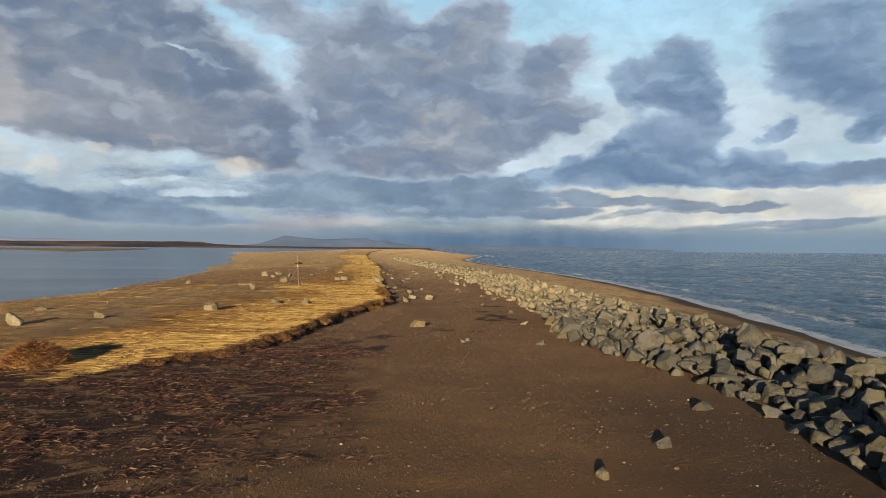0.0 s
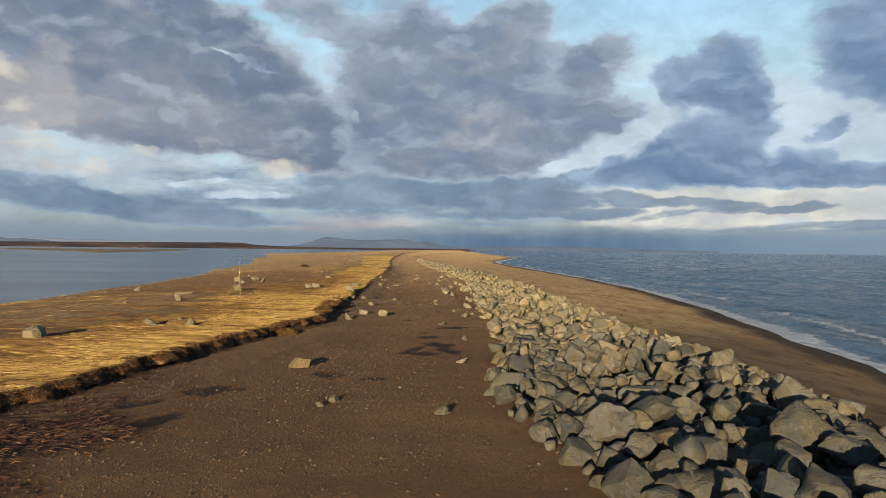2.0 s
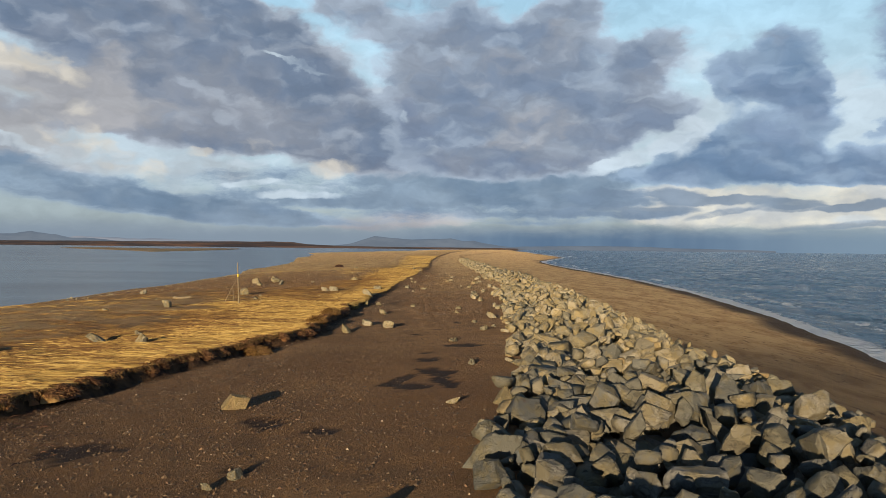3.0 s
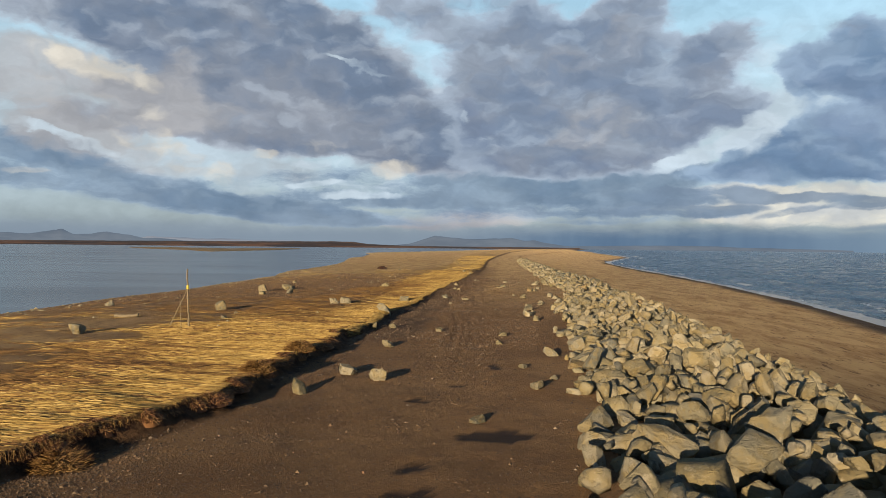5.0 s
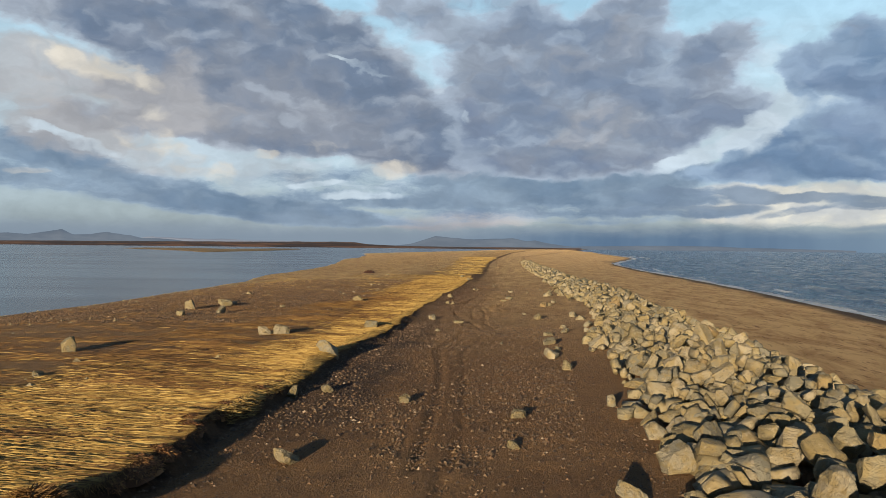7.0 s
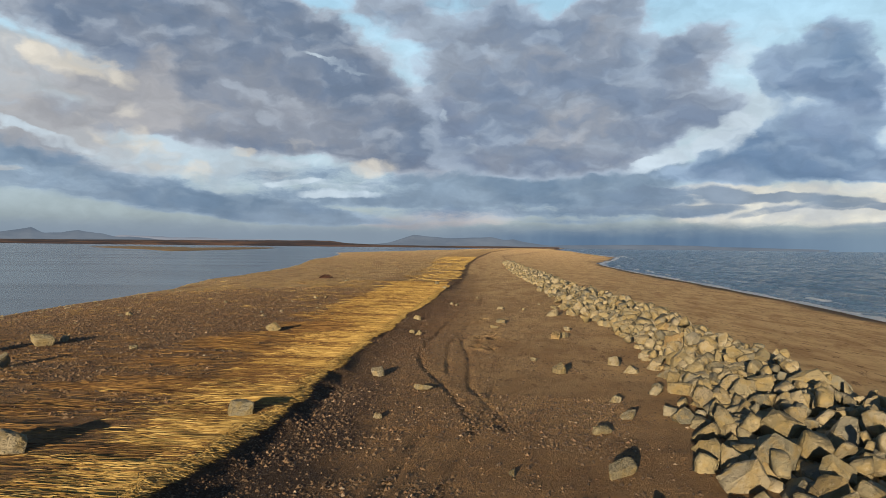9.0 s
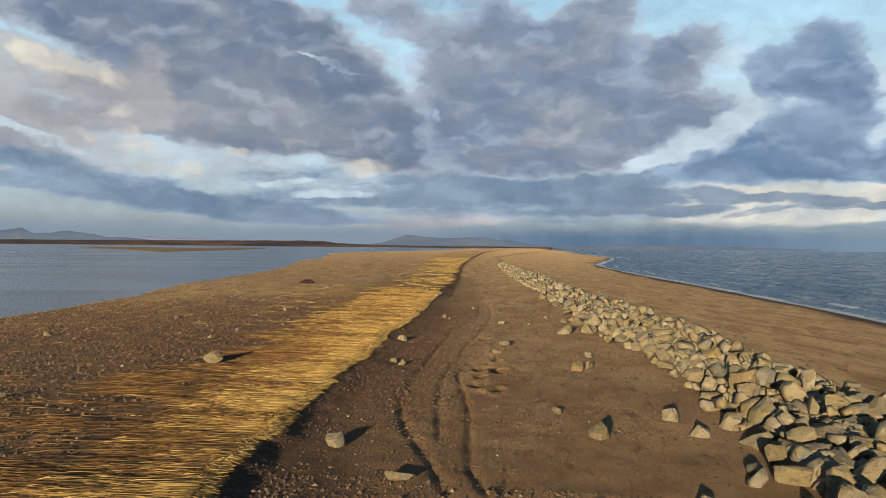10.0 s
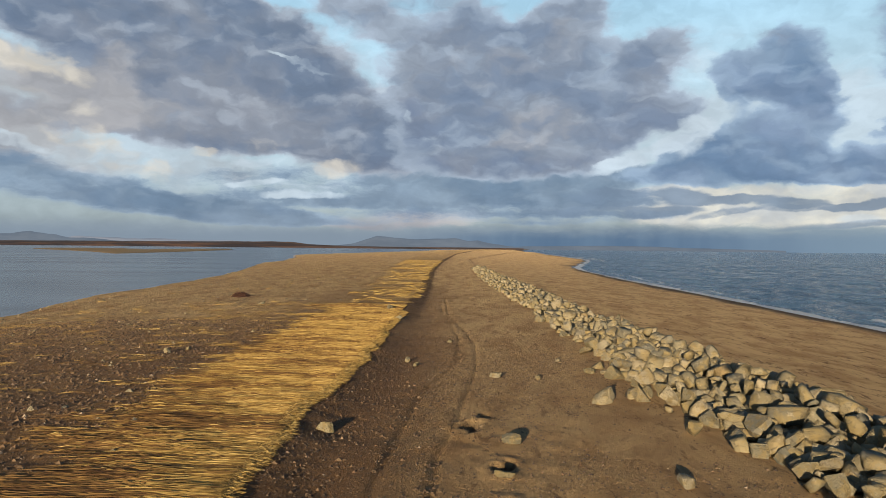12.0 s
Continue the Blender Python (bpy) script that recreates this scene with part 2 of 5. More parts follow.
    shaft = step_(t, noise_(t, scaled(t, flat, 0.35, 0.03, 1), 1.0, 3, 0.5), 0.35, 0.65)
    side = step_(t, math_(t, "ABSOLUTE", math_(t, "SUBTRACT", az, 5.0)), 4.0, 20.0)
    hcol = mix_(t, side, mix_(t, shaft, (0.081, 0.146, 0.241), (0.118, 0.190, 0.282)), mix_(t, step_(t, az, -8.0, 8.0), (0.233, 0.282, 0.336), (0.211, 0.290, 0.365)))
    sky = mix_(t, math_(t, "MULTIPLY", haze, 0.88), sky, hcol)
    sky = mix_(t, step_(t, el, -2.0, -0.3), (0.03, 0.03, 0.03), sky)
    sky = vec_(t, "MULTIPLY", sky, (0.97, 1.03, 1.09))
    bg = nd(t, "ShaderNodeBackground")
    put(t, bg.inputs[0], sky)
    bg.inputs[1].default_value = 0.70
    t.links.new(bg.outputs[0], nd(t, "ShaderNodeOutputWorld").inputs[0])


make_sky()
sun = new("sun", bpy.data.lights.new("sun", "SUN"))
sun.data.energy, sun.data.angle, sun.data.color = 5.0, radians(0.6), (1.0, 0.80, 0.56)
_a, _e = radians(SUN_AZ), radians(SUN_EL)
sun.matrix_world = look((0, 0, 60), Vector((0, 0, 60)) - Vector((math.sin(_a) * math.cos(_e), math.cos(_a) * math.cos(_e), math.sin(_e))))

# ---------------------------------------------------------------- materials


def surface(name, build):
    m = bpy.data.materials.new(name)
    m.use_nodes = True
    t = m.node_tree
    b = t.nodes["Principled BSDF"]
    build(t, b)
    return m


def bump_(t, b, height, strength, distance):
    n = nd(t, "ShaderNodeBump")
    n.inputs["Strength"].default_value, n.inputs["Distance"].default_value = strength, distance
    put(t, n.inputs["Height"], height)
    t.links.new(n.outputs[0], b.inputs["Normal"])


def attr_(t, name):
    return nd(t, "ShaderNodeAttribute", attribute_name=name).outputs["Fac"]


def ground_nodes(t, b):
    pos = nd(t, "ShaderNodeTexCoord").outputs["Object"]
    big = noise_(t, pos, 0.22, 5, 0.6)
    mid = noise_(t, pos, 1.7, 6, 0.65)
    grit = noise_(t, pos, 26.0, 4, 0.7)
    vor = nd(t, "ShaderNodeTexVoronoi")
    put(t, vor.inputs["Vector"], pos)
    vor.inputs["Scale"].default_value = 17.0
    peb = step_(t, vor.outputs["Distance"], 0.05, 0.45, 1.0, 0.0)
    pick = nd(t, "ShaderNodeSeparateXYZ")
    t.links.new(vor.outputs["Color"], pick.inputs[0])
    gravel = attr_(t, "gravel")
    stone = math_(t, "MULTIPLY", peb, step_(t, pick.outputs[0], 0.80, 0.45, 0.0, 1.0))
    stone = math_(t, "MULTIPLY", stone, math_(t, "MULTIPLY_ADD", gravel, 0.75, 0.1))
    soil = mix_(t, step_(t, big, 0.35, 0.65), (0.250, 0.134, 0.052), (0.390, 0.228, 0.096))
    soil = mix_(t, math_(t, "MULTIPLY", step_(t, mid, 0.42, 0.68), 0.55), soil, (0.150, 0.082, 0.036))
    soil = mix_(t, math_(t, "MULTIPLY", grit, 0.35), soil, (0.26, 0.175, 0.098))
    soil = mix_(t, attr_(t, "moist"), soil, mix_(t, mid, (0.140, 0.069, 0.026), (0.255, 0.137, 0.056)))
    soil = mix_(t, attr_(t, "dark_soil"), soil, mix_(t, mid, (0.046, 0.028, 0.016), (0.105, 0.064, 0.034)))
    fine = nd(t, "ShaderNodeTexVoronoi")
    put(t, fine.inputs["Vector"], pos)
    fine.inputs["Scale"].default_value = 34.0
    chip = nd(t, "ShaderNodeSeparateXYZ")
    t.links.new(fine.outputs["Color"], chip.inputs[0])
    speck = math_(t, "MULTIPLY", step_(t, fine.outputs["Distance"], 0.15, 0.5, 1.0, 0.0), math_(t, "MULTIPLY_ADD", gravel, 0.45, 0.55))
    soil = mix_(t, math_(t, "MULTIPLY", speck, math_(t, "MULTIPLY", step_(t, chip.outputs[0], 0.62, 0.74), step_(t, mid, 0.36, 0.62, 0.15, 0.9))), soil, (0.44, 0.31, 0.19))
    soil = mix_(t, math_(t, "MULTIPLY", speck, step_(t, chip.outputs[1], 0.58, 0.70)), soil, (0.030, 0.018, 0.010))
    tint = mix_(t, pick.outputs[1], (0.060, 0.050, 0.042), (0.36, 0.30, 0.235))
    col = mix_(t, stone, soil, tint)
    # pale dry beach sand towards the sea, with drift lines along the shore
    lines = noise_(t, scaled(t, pos, 0.55, 0.22, 1, 0.10), 1.0, 8, 0.72, 0.6)
    sand = mix_(t, step_(t, lines, 0.36, 0.60), (0.39, 0.24, 0.102), (0.62, 0.435, 0.21))
    wrack = noise_(t, scaled(t, pos, 2.4, 0.8, 1, 0.10), 1.0, 6, 0.75, 0.5)
    sand = mix_(t, math_(t, "MULTIPLY", step_(t, wrack, 0.55, 0.63), 0.72), sand, (0.11, 0.056, 0.022))
    col = mix_(t, attr_(t, "beach"), col, sand)
    # lodged straw
    streak = noise_(t, scaled(t, pos, 0.55, 7.0, 1, 0.19), 1.0, 6, 0.65, 0.4)
    straw = mix_(t, step_(t, streak, 0.36, 0.62), (0.20, 0.105, 0.032), (0.46, 0.30, 0.09))
    col = mix_(t, attr_(t, "turf"), col, straw)
    # rotting reddish plant litter
    litter = noise_(t, scaled(t, pos, 0.9, 1.7, 1, 0.35), 1.0, 9, 0.78, 0.6)
    col = mix_(t, math_(t, "MULTIPLY", attr_(t, "litter"), step_(t, litter, 0.43, 0.50)), col, mix_(t, step_(t, grit, 0.3, 0.7), (0.018, 0.007, 0.004), (0.078, 0.030, 0.013)))
    col = mix_(t, attr_(t, "peat"), col, mix_(t, step_(t, mid, 0.35, 0.65), (0.040, 0.022, 0.012), (0.17, 0.092, 0.042)))
    wet_and_shade = attr_(t, "wet_and_shade")
    col = mix_(t, math_(t, "MULTIPLY", wet_and_shade, 0.90), col, (0.016, 0.008, 0.006))
    put(t, b.inputs["Base Color"], col)
    put(t, b.inputs["Roughness"], math_(t, "MULTIPLY_ADD", wet_and_shade, -0.12, 0.95))
    b.inputs["Specular IOR Level"].default_value = 0.25
    b.inputs["Diffuse Roughness"].default_value = 0.4
    h = math_(t, "ADD", math_(t, "MULTIPLY", stone, 1.0), math_(t, "MULTIPLY", grit, 0.5))
    clods = noise_(t, pos, 6.5, 6, 0.72)
    h = math_(t, "MULTIPLY_ADD", clods, 2.0, h)
    h = math_(t, "MULTIPLY_ADD", litter, math_(t, "MULTIPLY", attr_(t, "litter"), 3.0), h)
    h = math_(t, "MULTIPLY_ADD", mid, 1.2, math_(t, "MULTIPLY_ADD", speck, 1.3, h))
    h = math_(t, "MULTIPLY_ADD", streak, math_(t, "MULTIPLY", attr_(t, "turf"), 2.5), h)
    bump_(t, b, h, 1.0, 0.06)


def rock_nodes(t, b):
    pos = nd(t, "ShaderNodeTexCoord").outputs["Object"]
    rnd = nd(t, "ShaderNodeObjectInfo").outputs["Random"]
    isl = nd(t, "ShaderNodeNewGeometry").outputs["Random Per Island"]
    r = math_(t, "FRACT", math_(t, "ADD", math_(t, "MULTIPLY", rnd, 7.3), math_(t, "MULTIPLY", isl, 5.1)))
    off = nd(t, "ShaderNodeCombineXYZ")
    put(t, off.inputs[0], math_(t, "MULTIPLY", r, 40.0))
    p = vec_(t, "ADD", pos, off.outputs[0])
    big = noise_(t, p, 2.2, 5, 0.6)
    veins = noise_(t, scaled(t, p, 2.0, 2.4, 3.8, 0.6), 1.7, 6, 0.65, 1.2)
    grit = noise_(t, p, 30.0, 4, 0.7)
    col = ramp_(t, r, [(0.0, (0.16, 0.162, 0.128)), (0.18, (0.42, 0.365, 0.21)), (0.34, (0.20, 0.205, 0.165)), (0.50, (0.52, 0.46, 0.31)), (0.66, (0.25, 0.215, 0.115)), (0.82, (0.43, 0.385, 0.27)), (0.97, (0.30, 0.245, 0.12)), (1.0, (0.36, 0.25, 0.11))])
    col = mix_(t, math_(t, "MULTIPLY", step_(t, big, 0.44, 0.60), 0.7), col, (0.36, 0.275, 0.105))
    col = mix_(t, math_(t, "MULTIPLY", step_(t, veins, 0.53, 0.66), 0.6), col, (0.090, 0.082, 0.060))
    pale = noise_(t, p, 5.5, 5, 0.7)
    col = mix_(t, math_(t, "MULTIPLY", step_(t, pale, 0.55, 0.68), 0.55), col, (0.58, 0.52, 0.37))
    col = mix_(t, math_(t, "MULTIPLY", grit, 0.25), col, (0.34, 0.31, 0.21))
    rust = noise_(t, p, 1.3, 4, 0.6)
    col = mix_(t, math_(t, "MULTIPLY", step_(t, rust, 0.68, 0.78), 0.45), col, (0.32, 0.155, 0.045))
    # bluish shade painted into the stone colour along the first stretch of the bank
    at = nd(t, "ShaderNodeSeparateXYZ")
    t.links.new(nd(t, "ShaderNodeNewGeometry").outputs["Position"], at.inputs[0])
    cool_shade = step_(t, math_(t, "ADD", at.outputs[1], math_(t, "MULTIPLY", r, 14.0)), 32.0, 56.0, 0.95, 0.0)
    cool_shade = math_(t, "MULTIPLY", cool_shade, step_(t, at.outputs[0], 3.6, 4.8))
    col = mix_(t, cool_shade, col, mix_(t, 1.0, col, (0.46, 0.515, 0.66), "MULTIPLY"))
    col = mix_(t, 1.0, col, (0.83, 0.80, 0.78), "MULTIPLY")
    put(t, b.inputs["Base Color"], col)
    b.inputs["Roughness"].default_value = 0.85
    b.inputs["Specular IOR Level"].default_value = 0.3
    h = math_(t, "ADD", math_(t, "MULTIPLY", veins, 1.0), math_(t, "MULTIPLY", grit, 0.35))
    h = math_(t, "MULTIPLY_ADD", big, 1.2, h)
    bump_(t, b, h, 1.0, 0.075)


def pebble_nodes(t, b):
    isl = nd(t, "ShaderNodeNewGeometry").outputs["Random Per Island"]
    col = ramp_(t, isl, [(0.0, (0.050, 0.032, 0.020)), (0.50, (0.115, 0.072, 0.038)), (0.86, (0.190, 0.122, 0.062)), (0.95, (0.17, 0.09, 0.042)), (1.0, (0.42, 0.32, 0.21))])
    put(t, b.inputs["Base Color"], col)
    b.inputs["Roughness"].default_value = 0.8


def straw_nodes(dark):
    def build(t, b):
        isl = nd(t, "ShaderNodeNewGeometry").outputs["Random Per Island"]
        pos = nd(t, "ShaderNodeTexCoord").outputs["Object"]
        n = noise_(t, scaled(t, pos, 0.22, 1.6, 1, 0.19), 1.0, 5, 0.6)
        v = math_(t, "ADD", math_(t, "MULTIPLY", isl, 0.6), math_(t, "MULTIPLY", n, 0.55))
        if dark:
            col = ramp_(t, v, [(0.15, (0.026, 0.014, 0.007)), (0.5, (0.12, 0.061, 0.020)), (0.9, (0.30, 0.175, 0.053))])
        else:
            col = ramp_(t, v, [(0.16, (0.095, 0.048, 0.013)), (0.40, (0.27, 0.165, 0.042)), (0.64, (0.43, 0.285, 0.080)), (0.95, (0.58, 0.41, 0.142))])
        put(t, b.inputs["Base Color"], col)
        b.inputs["Roughness"].default_value = 0.65
        b.inputs["Specular IOR Level"].default_value = 0.3
    return build


def sod_nodes(t, b):
    isl = nd(t, "ShaderNodeNewGeometry").outputs["Random Per Island"]
    put(t, b.inputs["Base Color"], ramp_(t, isl, [(0.0, (0.055, 0.023, 0.010)), (0.5, (0.180, 0.078, 0.026)), (0.85, (0.30, 0.142, 0.042)), (1.0, (0.44, 0.26, 0.085))]))
    b.inputs["Roughness"].default_value = 0.8


def litter_nodes(t, b):
    isl = nd(t, "ShaderNodeNewGeometry").outputs["Random Per Island"]
    put(t, b.inputs["Base Color"], ramp_(t, isl, [(0.0, (0.018, 0.007, 0.005)), (0.55, (0.070, 0.028, 0.014)), (0.88, (0.15, 0.066, 0.028)), (1.0, (0.30, 0.18, 0.08))]))
    b.inputs["Roughness"].default_value = 0.8


def sea_nodes(t, b):
    pos = nd(t, "ShaderNodeTexCoord").outputs["Object"]
    swell = noise_(t, scaled(t, pos, 0.55, 0.16, 1, 0.20), 1.0, 6, 0.62, 0.3)
    chop = noise_(t, scaled(t, pos, 2.4, 1.1, 1, 0.25), 1.0, 5, 0.65)
    patch = noise_(t, scaled(t, pos, 0.05, 0.018, 1, 0.2), 1.0, 4, 0.6)
    shore = attr_(t, "surf")
    lace = noise_(t, scaled(t, pos, 0.9, 0.35, 1, 0.1), 1.0, 7, 0.7, 0.8)
    foam = step_(t, math_(t, "ADD", lace, math_(t, "MULTIPLY", shore, 0.5)), 0.68, 0.80)
    foam = math_(t, "MULTIPLY", foam, step_(t, shore, 0.02, 0.35))
    caps = step_(t, noise_(t, scaled(t, pos, 0.20, 0.07, 1, 0.2), 1.0, 7, 0.75, 0.5), 0.715, 0.735)
    foam = math_(t, "MAXIMUM", foam, math_(t, "MULTIPLY", caps, 0.8))
    col = mix_(t, step_(t, patch, 0.35, 0.65), (0.018, 0.058, 0.108), (0.038, 0.092, 0.158))
    # pale streaks in the water colour stand in for light on the ripples
    ruffle = noise_(t, scaled(t, pos, 0.32, 0.09, 1, 0.2), 1.0, 7, 0.7, 0.6)
    col = mix_(t, step_(t, ruffle, 0.46, 0.58), col, (0.090, 0.180, 0.280))
    put(t, b.inputs["Base Color"], mix_(t, foam, col, (0.70, 0.74, 0.76)))
    put(t, b.inputs["Roughness"], math_(t, "MAXIMUM", math_(t, "MULTIPLY", foam, 0.6), step_(t, ruffle, 0.40, 0.62, 0.07, 0.34)))
    b.inputs["IOR"].default_value = 1.33
    h = math_(t, "MULTIPLY_ADD", swell, 1.0, math_(t, "MULTIPLY", chop, 0.32))
    bump_(t, b, h, 1.0, 2.2)


def lagoon_nodes(t, b):
    pos = nd(t, "ShaderNodeTexCoord").outputs["Object"]
    rip = noise_(t, scaled(t, pos, 0.9, 2.2, 1, 0.3), 1.0, 5, 0.6)
    slick = noise_(t, scaled(t, pos, 0.012, 0.035, 1, 0.3), 1.0, 4, 0.6)
    put(t, b.inputs["Base Color"], mix_(t, slick, (0.020, 0.028, 0.036), (0.034, 0.043, 0.052)))
    put(t, b.inputs["Roughness"], step_(t, slick, 0.35, 0.65, 0.20, 0.25))
    b.inputs["IOR"].default_value = 1.33
    bump_(t, b, rip, 0.008, 0.05)


def wood_nodes(t, b):
    pos = nd(t, "ShaderNodeTexCoord").outputs["Object"]
    g = noise_(t, scaled(t, pos, 14, 14, 1.2), 1.0, 5, 0.6)
    put(t, b.inputs["Base Color"], mix_(t, g, (0.10, 0.075, 0.04), (0.30, 0.235, 0.135)))
    b.inputs["Roughness"].default_value = 0.8
    bump_(t, b, g, 0.6, 0.01)


def plain(colour, rough):
    def build(t, b):
        pos = nd(t, "ShaderNodeTexCoord").outputs["Object"]
        n = noise_(t, pos, 9.0, 5, 0.65)
        put(t, b.inputs["Base Color"], mix_(t, n, tuple(c * 0.6 for c in colour), tuple(c * 1.4 for c in colour)))
        b.inputs["Roughness"].default_value = rough
        bump_(t, b, n, 0.6, 0.03)
    return build


def haze_glow_nodes(lo, hi, sx, sy):
    """Far land seen through kilometres of air: the haze is painted in as a glow of its own."""
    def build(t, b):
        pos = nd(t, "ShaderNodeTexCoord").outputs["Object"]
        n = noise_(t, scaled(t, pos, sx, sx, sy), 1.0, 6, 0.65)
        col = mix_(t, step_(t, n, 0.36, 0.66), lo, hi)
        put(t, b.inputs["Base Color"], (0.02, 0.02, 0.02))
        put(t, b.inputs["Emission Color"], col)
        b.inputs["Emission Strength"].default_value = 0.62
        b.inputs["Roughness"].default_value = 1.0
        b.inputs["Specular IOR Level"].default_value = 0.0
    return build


def shore_nodes(t, b):
    pos = nd(t, "ShaderNodeTexCoord").outputs["Object"]
    n = noise_(t, scaled(t, pos, 0.004, 0.004, 0.10), 1.0, 5, 0.6)
    put(t, b.inputs["Base Color"], mix_(t, step_(t, n, 0.4, 0.6), (0.030, 0.018, 0.020), (0.15, 0.070, 0.035)))
    b.inputs["Roughness"].default_value = 1.0


M_GROUND = surface("gravel and sand", ground_nodes)
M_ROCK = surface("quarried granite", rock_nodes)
M_PEBBLE = surface("beach pebbles", pebble_nodes)
M_STRAW = surface("dry lodged grass", straw_nodes(False))
M_THATCH = surface("brown dead grass", straw_nodes(True))
M_LITTER = surface("rotting plant litter", litter_nodes)
M_SOD = surface("matted reddish sod", sod_nodes)
M_SEA = surface("choppy sea", sea_nodes)
M_LAGOON = surface("still lagoon", lagoon_nodes)
M_WOOD = surface("weathered driftwood", wood_nodes)
M_TAPE = surface("yellow tape", plain((0.62, 0.50, 0.03), 0.5))
M_BAR = surface("sedge bar", plain((0.27, 0.165, 0.052), 0.95))
M_SHORE = surface("tundra shore", shore_nodes)
M_HILL_NEAR = surface("hazy hills", haze_glow_nodes((0.135, 0.175, 0.230), (0.175, 0.215, 0.268), 0.004, 0.02))
M_HILL_FAR = surface("very hazy snow hills", haze_glow_nodes((0.20, 0.245, 0.31), (0.33, 0.345, 0.39), 0.002, 0.02))

# ---------------------------------------------------------------- plan of the spit, by distance along y
Y_BANK = [-40, 10, 20, 23, 28, 36, 40, 43, 45, 49, 53, 58, 66, 74, 82, 90, 98, 107, 124, 154, 220, 300, 600, 1300]
X_BANK = [-16, -11, -8.6, -6.9, -5.8, -5.0, -4.4, -3.7, -3.5, -4.2, -4.6, -5.2, -5.9, -6.7, -7.6, -8.4, -9.1, -9.8, -11.6, -15, -24, -33, -62, -110]
Y_TOP = [-40, 14, 22, 30, 40, 60, 72, 85, 100, 140, 300, 1300]
Z_TOP = [0.1, 0.12, 0.26, 0.33, 0.36, 0.30, 0.23, 0.20, 0.20, 0.24, 0.25, 0.2]
Y_RIP = [-10, 5, 11, 16, 20, 24, 29, 37, 45, 53, 60, 70, 74, 79, 87, 92, 96, 100, 106, 117, 125, 137, 147, 190, 240, 400]
X_RIP = [7.5, 6.8, 6.6, 7.2, 6.9, 5.2, 4.3, 4.7, 4.6, 3.9, 3.6, 3.1, 2.4, 2.7, 2.7, 2.6, 2.1, 1.0, -0.3, -1.1, -2.5, -3.5, -5.2, -11.4, -17, -34]
Y_CREST = [-10, 10, 20, 30, 38, 50, 62, 70, 77, 85, 97, 105, 110, 119, 133, 150, 190, 240, 400]
X_CREST = [10.3, 10.4, 10.8, 11.0, 10.8, 9.8, 9.2, 8.8, 8.2, 7.2, 5.9, 5.3, 4.4, 2.8, 0.2, -2.0, -8.2, -15.2, -33]
Y_FOOT = [-10, 30, 50, 65, 80, 100, 130, 400]
W_FOOT = [2.8, 3.6, 3.0, 2.2, 1.5, 1.1, 1.0, 0.8]
Z_FOOT = [-0.85, -0.85, -0.85, -0.75, -0.6, -0.5, -0.5, -0.6]
Y_SEA = [-60, 0, 33, 44, 57, 75, 98, 117, 145, 182, 230, 285, 330, 440, 510, 580, 800, 1250, 2000]
X_SEA = [15, 18.5, 20.6, 21.7, 23.0, 24.6, 25.3, 24.8, 23.4, 20.0, 14.5, 10.4, 10.3, 22, 27, 24, 12, -2, -60]
Y_LAG = [-60, 40, 55, 67, 87, 103, 119, 133, 149, 160, 176, 209, 245, 313, 345, 412, 447, 520, 560, 700, 1300, 2000]
X_LAG = [-42, -36, -34.2, -34, -37, -38.2, -41.5, -44.2, -49.2, -52.2, -54.6, -62, -73, -95, -101, -120, -131, -158, -165, -170, -200, -260]
SEA_Z, LAG_Z = -1.5, -1.0


def smooth(v, lo, hi):
    q = np.clip((v - lo) / (hi - lo), 0, 1)
    return q * q * (3 - 2 * q)


LATTICES = {}


def lattice(seed):
    if seed not in LATTICES:
        LATTICES[seed] = np.random.RandomState(seed).rand(256, 256)
    return LATTICES[seed]


def value_noise(x, y, scale, seed):
    g = lattice(seed)
    u, v = np.asarray(x, float) * scale, np.asarray(y, float) * scale
    i, j = np.floor(u).astype(int), np.floor(v).astype(int)
    a, b = u - i, v - j
    a, b = a * a * (3 - 2 * a), b * b * (3 - 2 * b)
    i, j, i1, j1 = i % 256, j % 256, (i + 1) % 256, (j + 1) % 256
    return (g[i, j] * (1 - a) + g[i1, j] * a) * (1 - b) + (g[i, j1] * (1 - a) + g[i1, j1] * a) * b


def fbm(x, y, scale, seed, octaves=4):
    out, amp, tot = 0.0, 1.0, 0.0
    for k in range(octaves):
        out = out + amp * value_noise(x, y, scale * 2 ** k, seed + k)
        tot += amp
        amp *= 0.5
    return out / tot


def edge_x(y):
    """The ragged edge of the turf bank."""
    base = np.interp(y, Y_BANK, X_BANK)
    near = np.clip((260 - np.asarray(y, float)) / 200, 0.15, 1)
    return base + near * (0.5 * (fbm(np.zeros_like(y), y, 0.16, 11, 3) - 0.5) + 0.5 * (fbm(np.zeros_like(y), y, 0.9, 15, 3) - 0.5))


def lagoon_x(y):
    """The scalloped shore of the lagoon."""
    return np.interp(y, Y_LAG, X_LAG) + 2.4 * (fbm(np.zeros_like(y), y, 0.09, 19, 4) - 0.5)


def litter_cover(x, y):
    """0 to 1: dark rotting plant litter washed up before the turf."""
    s = x - edge_x(y)
    left = smooth(-x + 5.0 * (fbm(x, y, 0.25, 88, 3) - 0.5) + 2.5 * (fbm(x, y, 1.1, 86, 3) - 0.5), 2.0, 5.0)
    return np.clip(left * smooth(33 - y, 0, 9) * (s > -2.5) + 0.9 * (s <= -2.5) * smooth(21 - y, 0, 5), 0, 1)


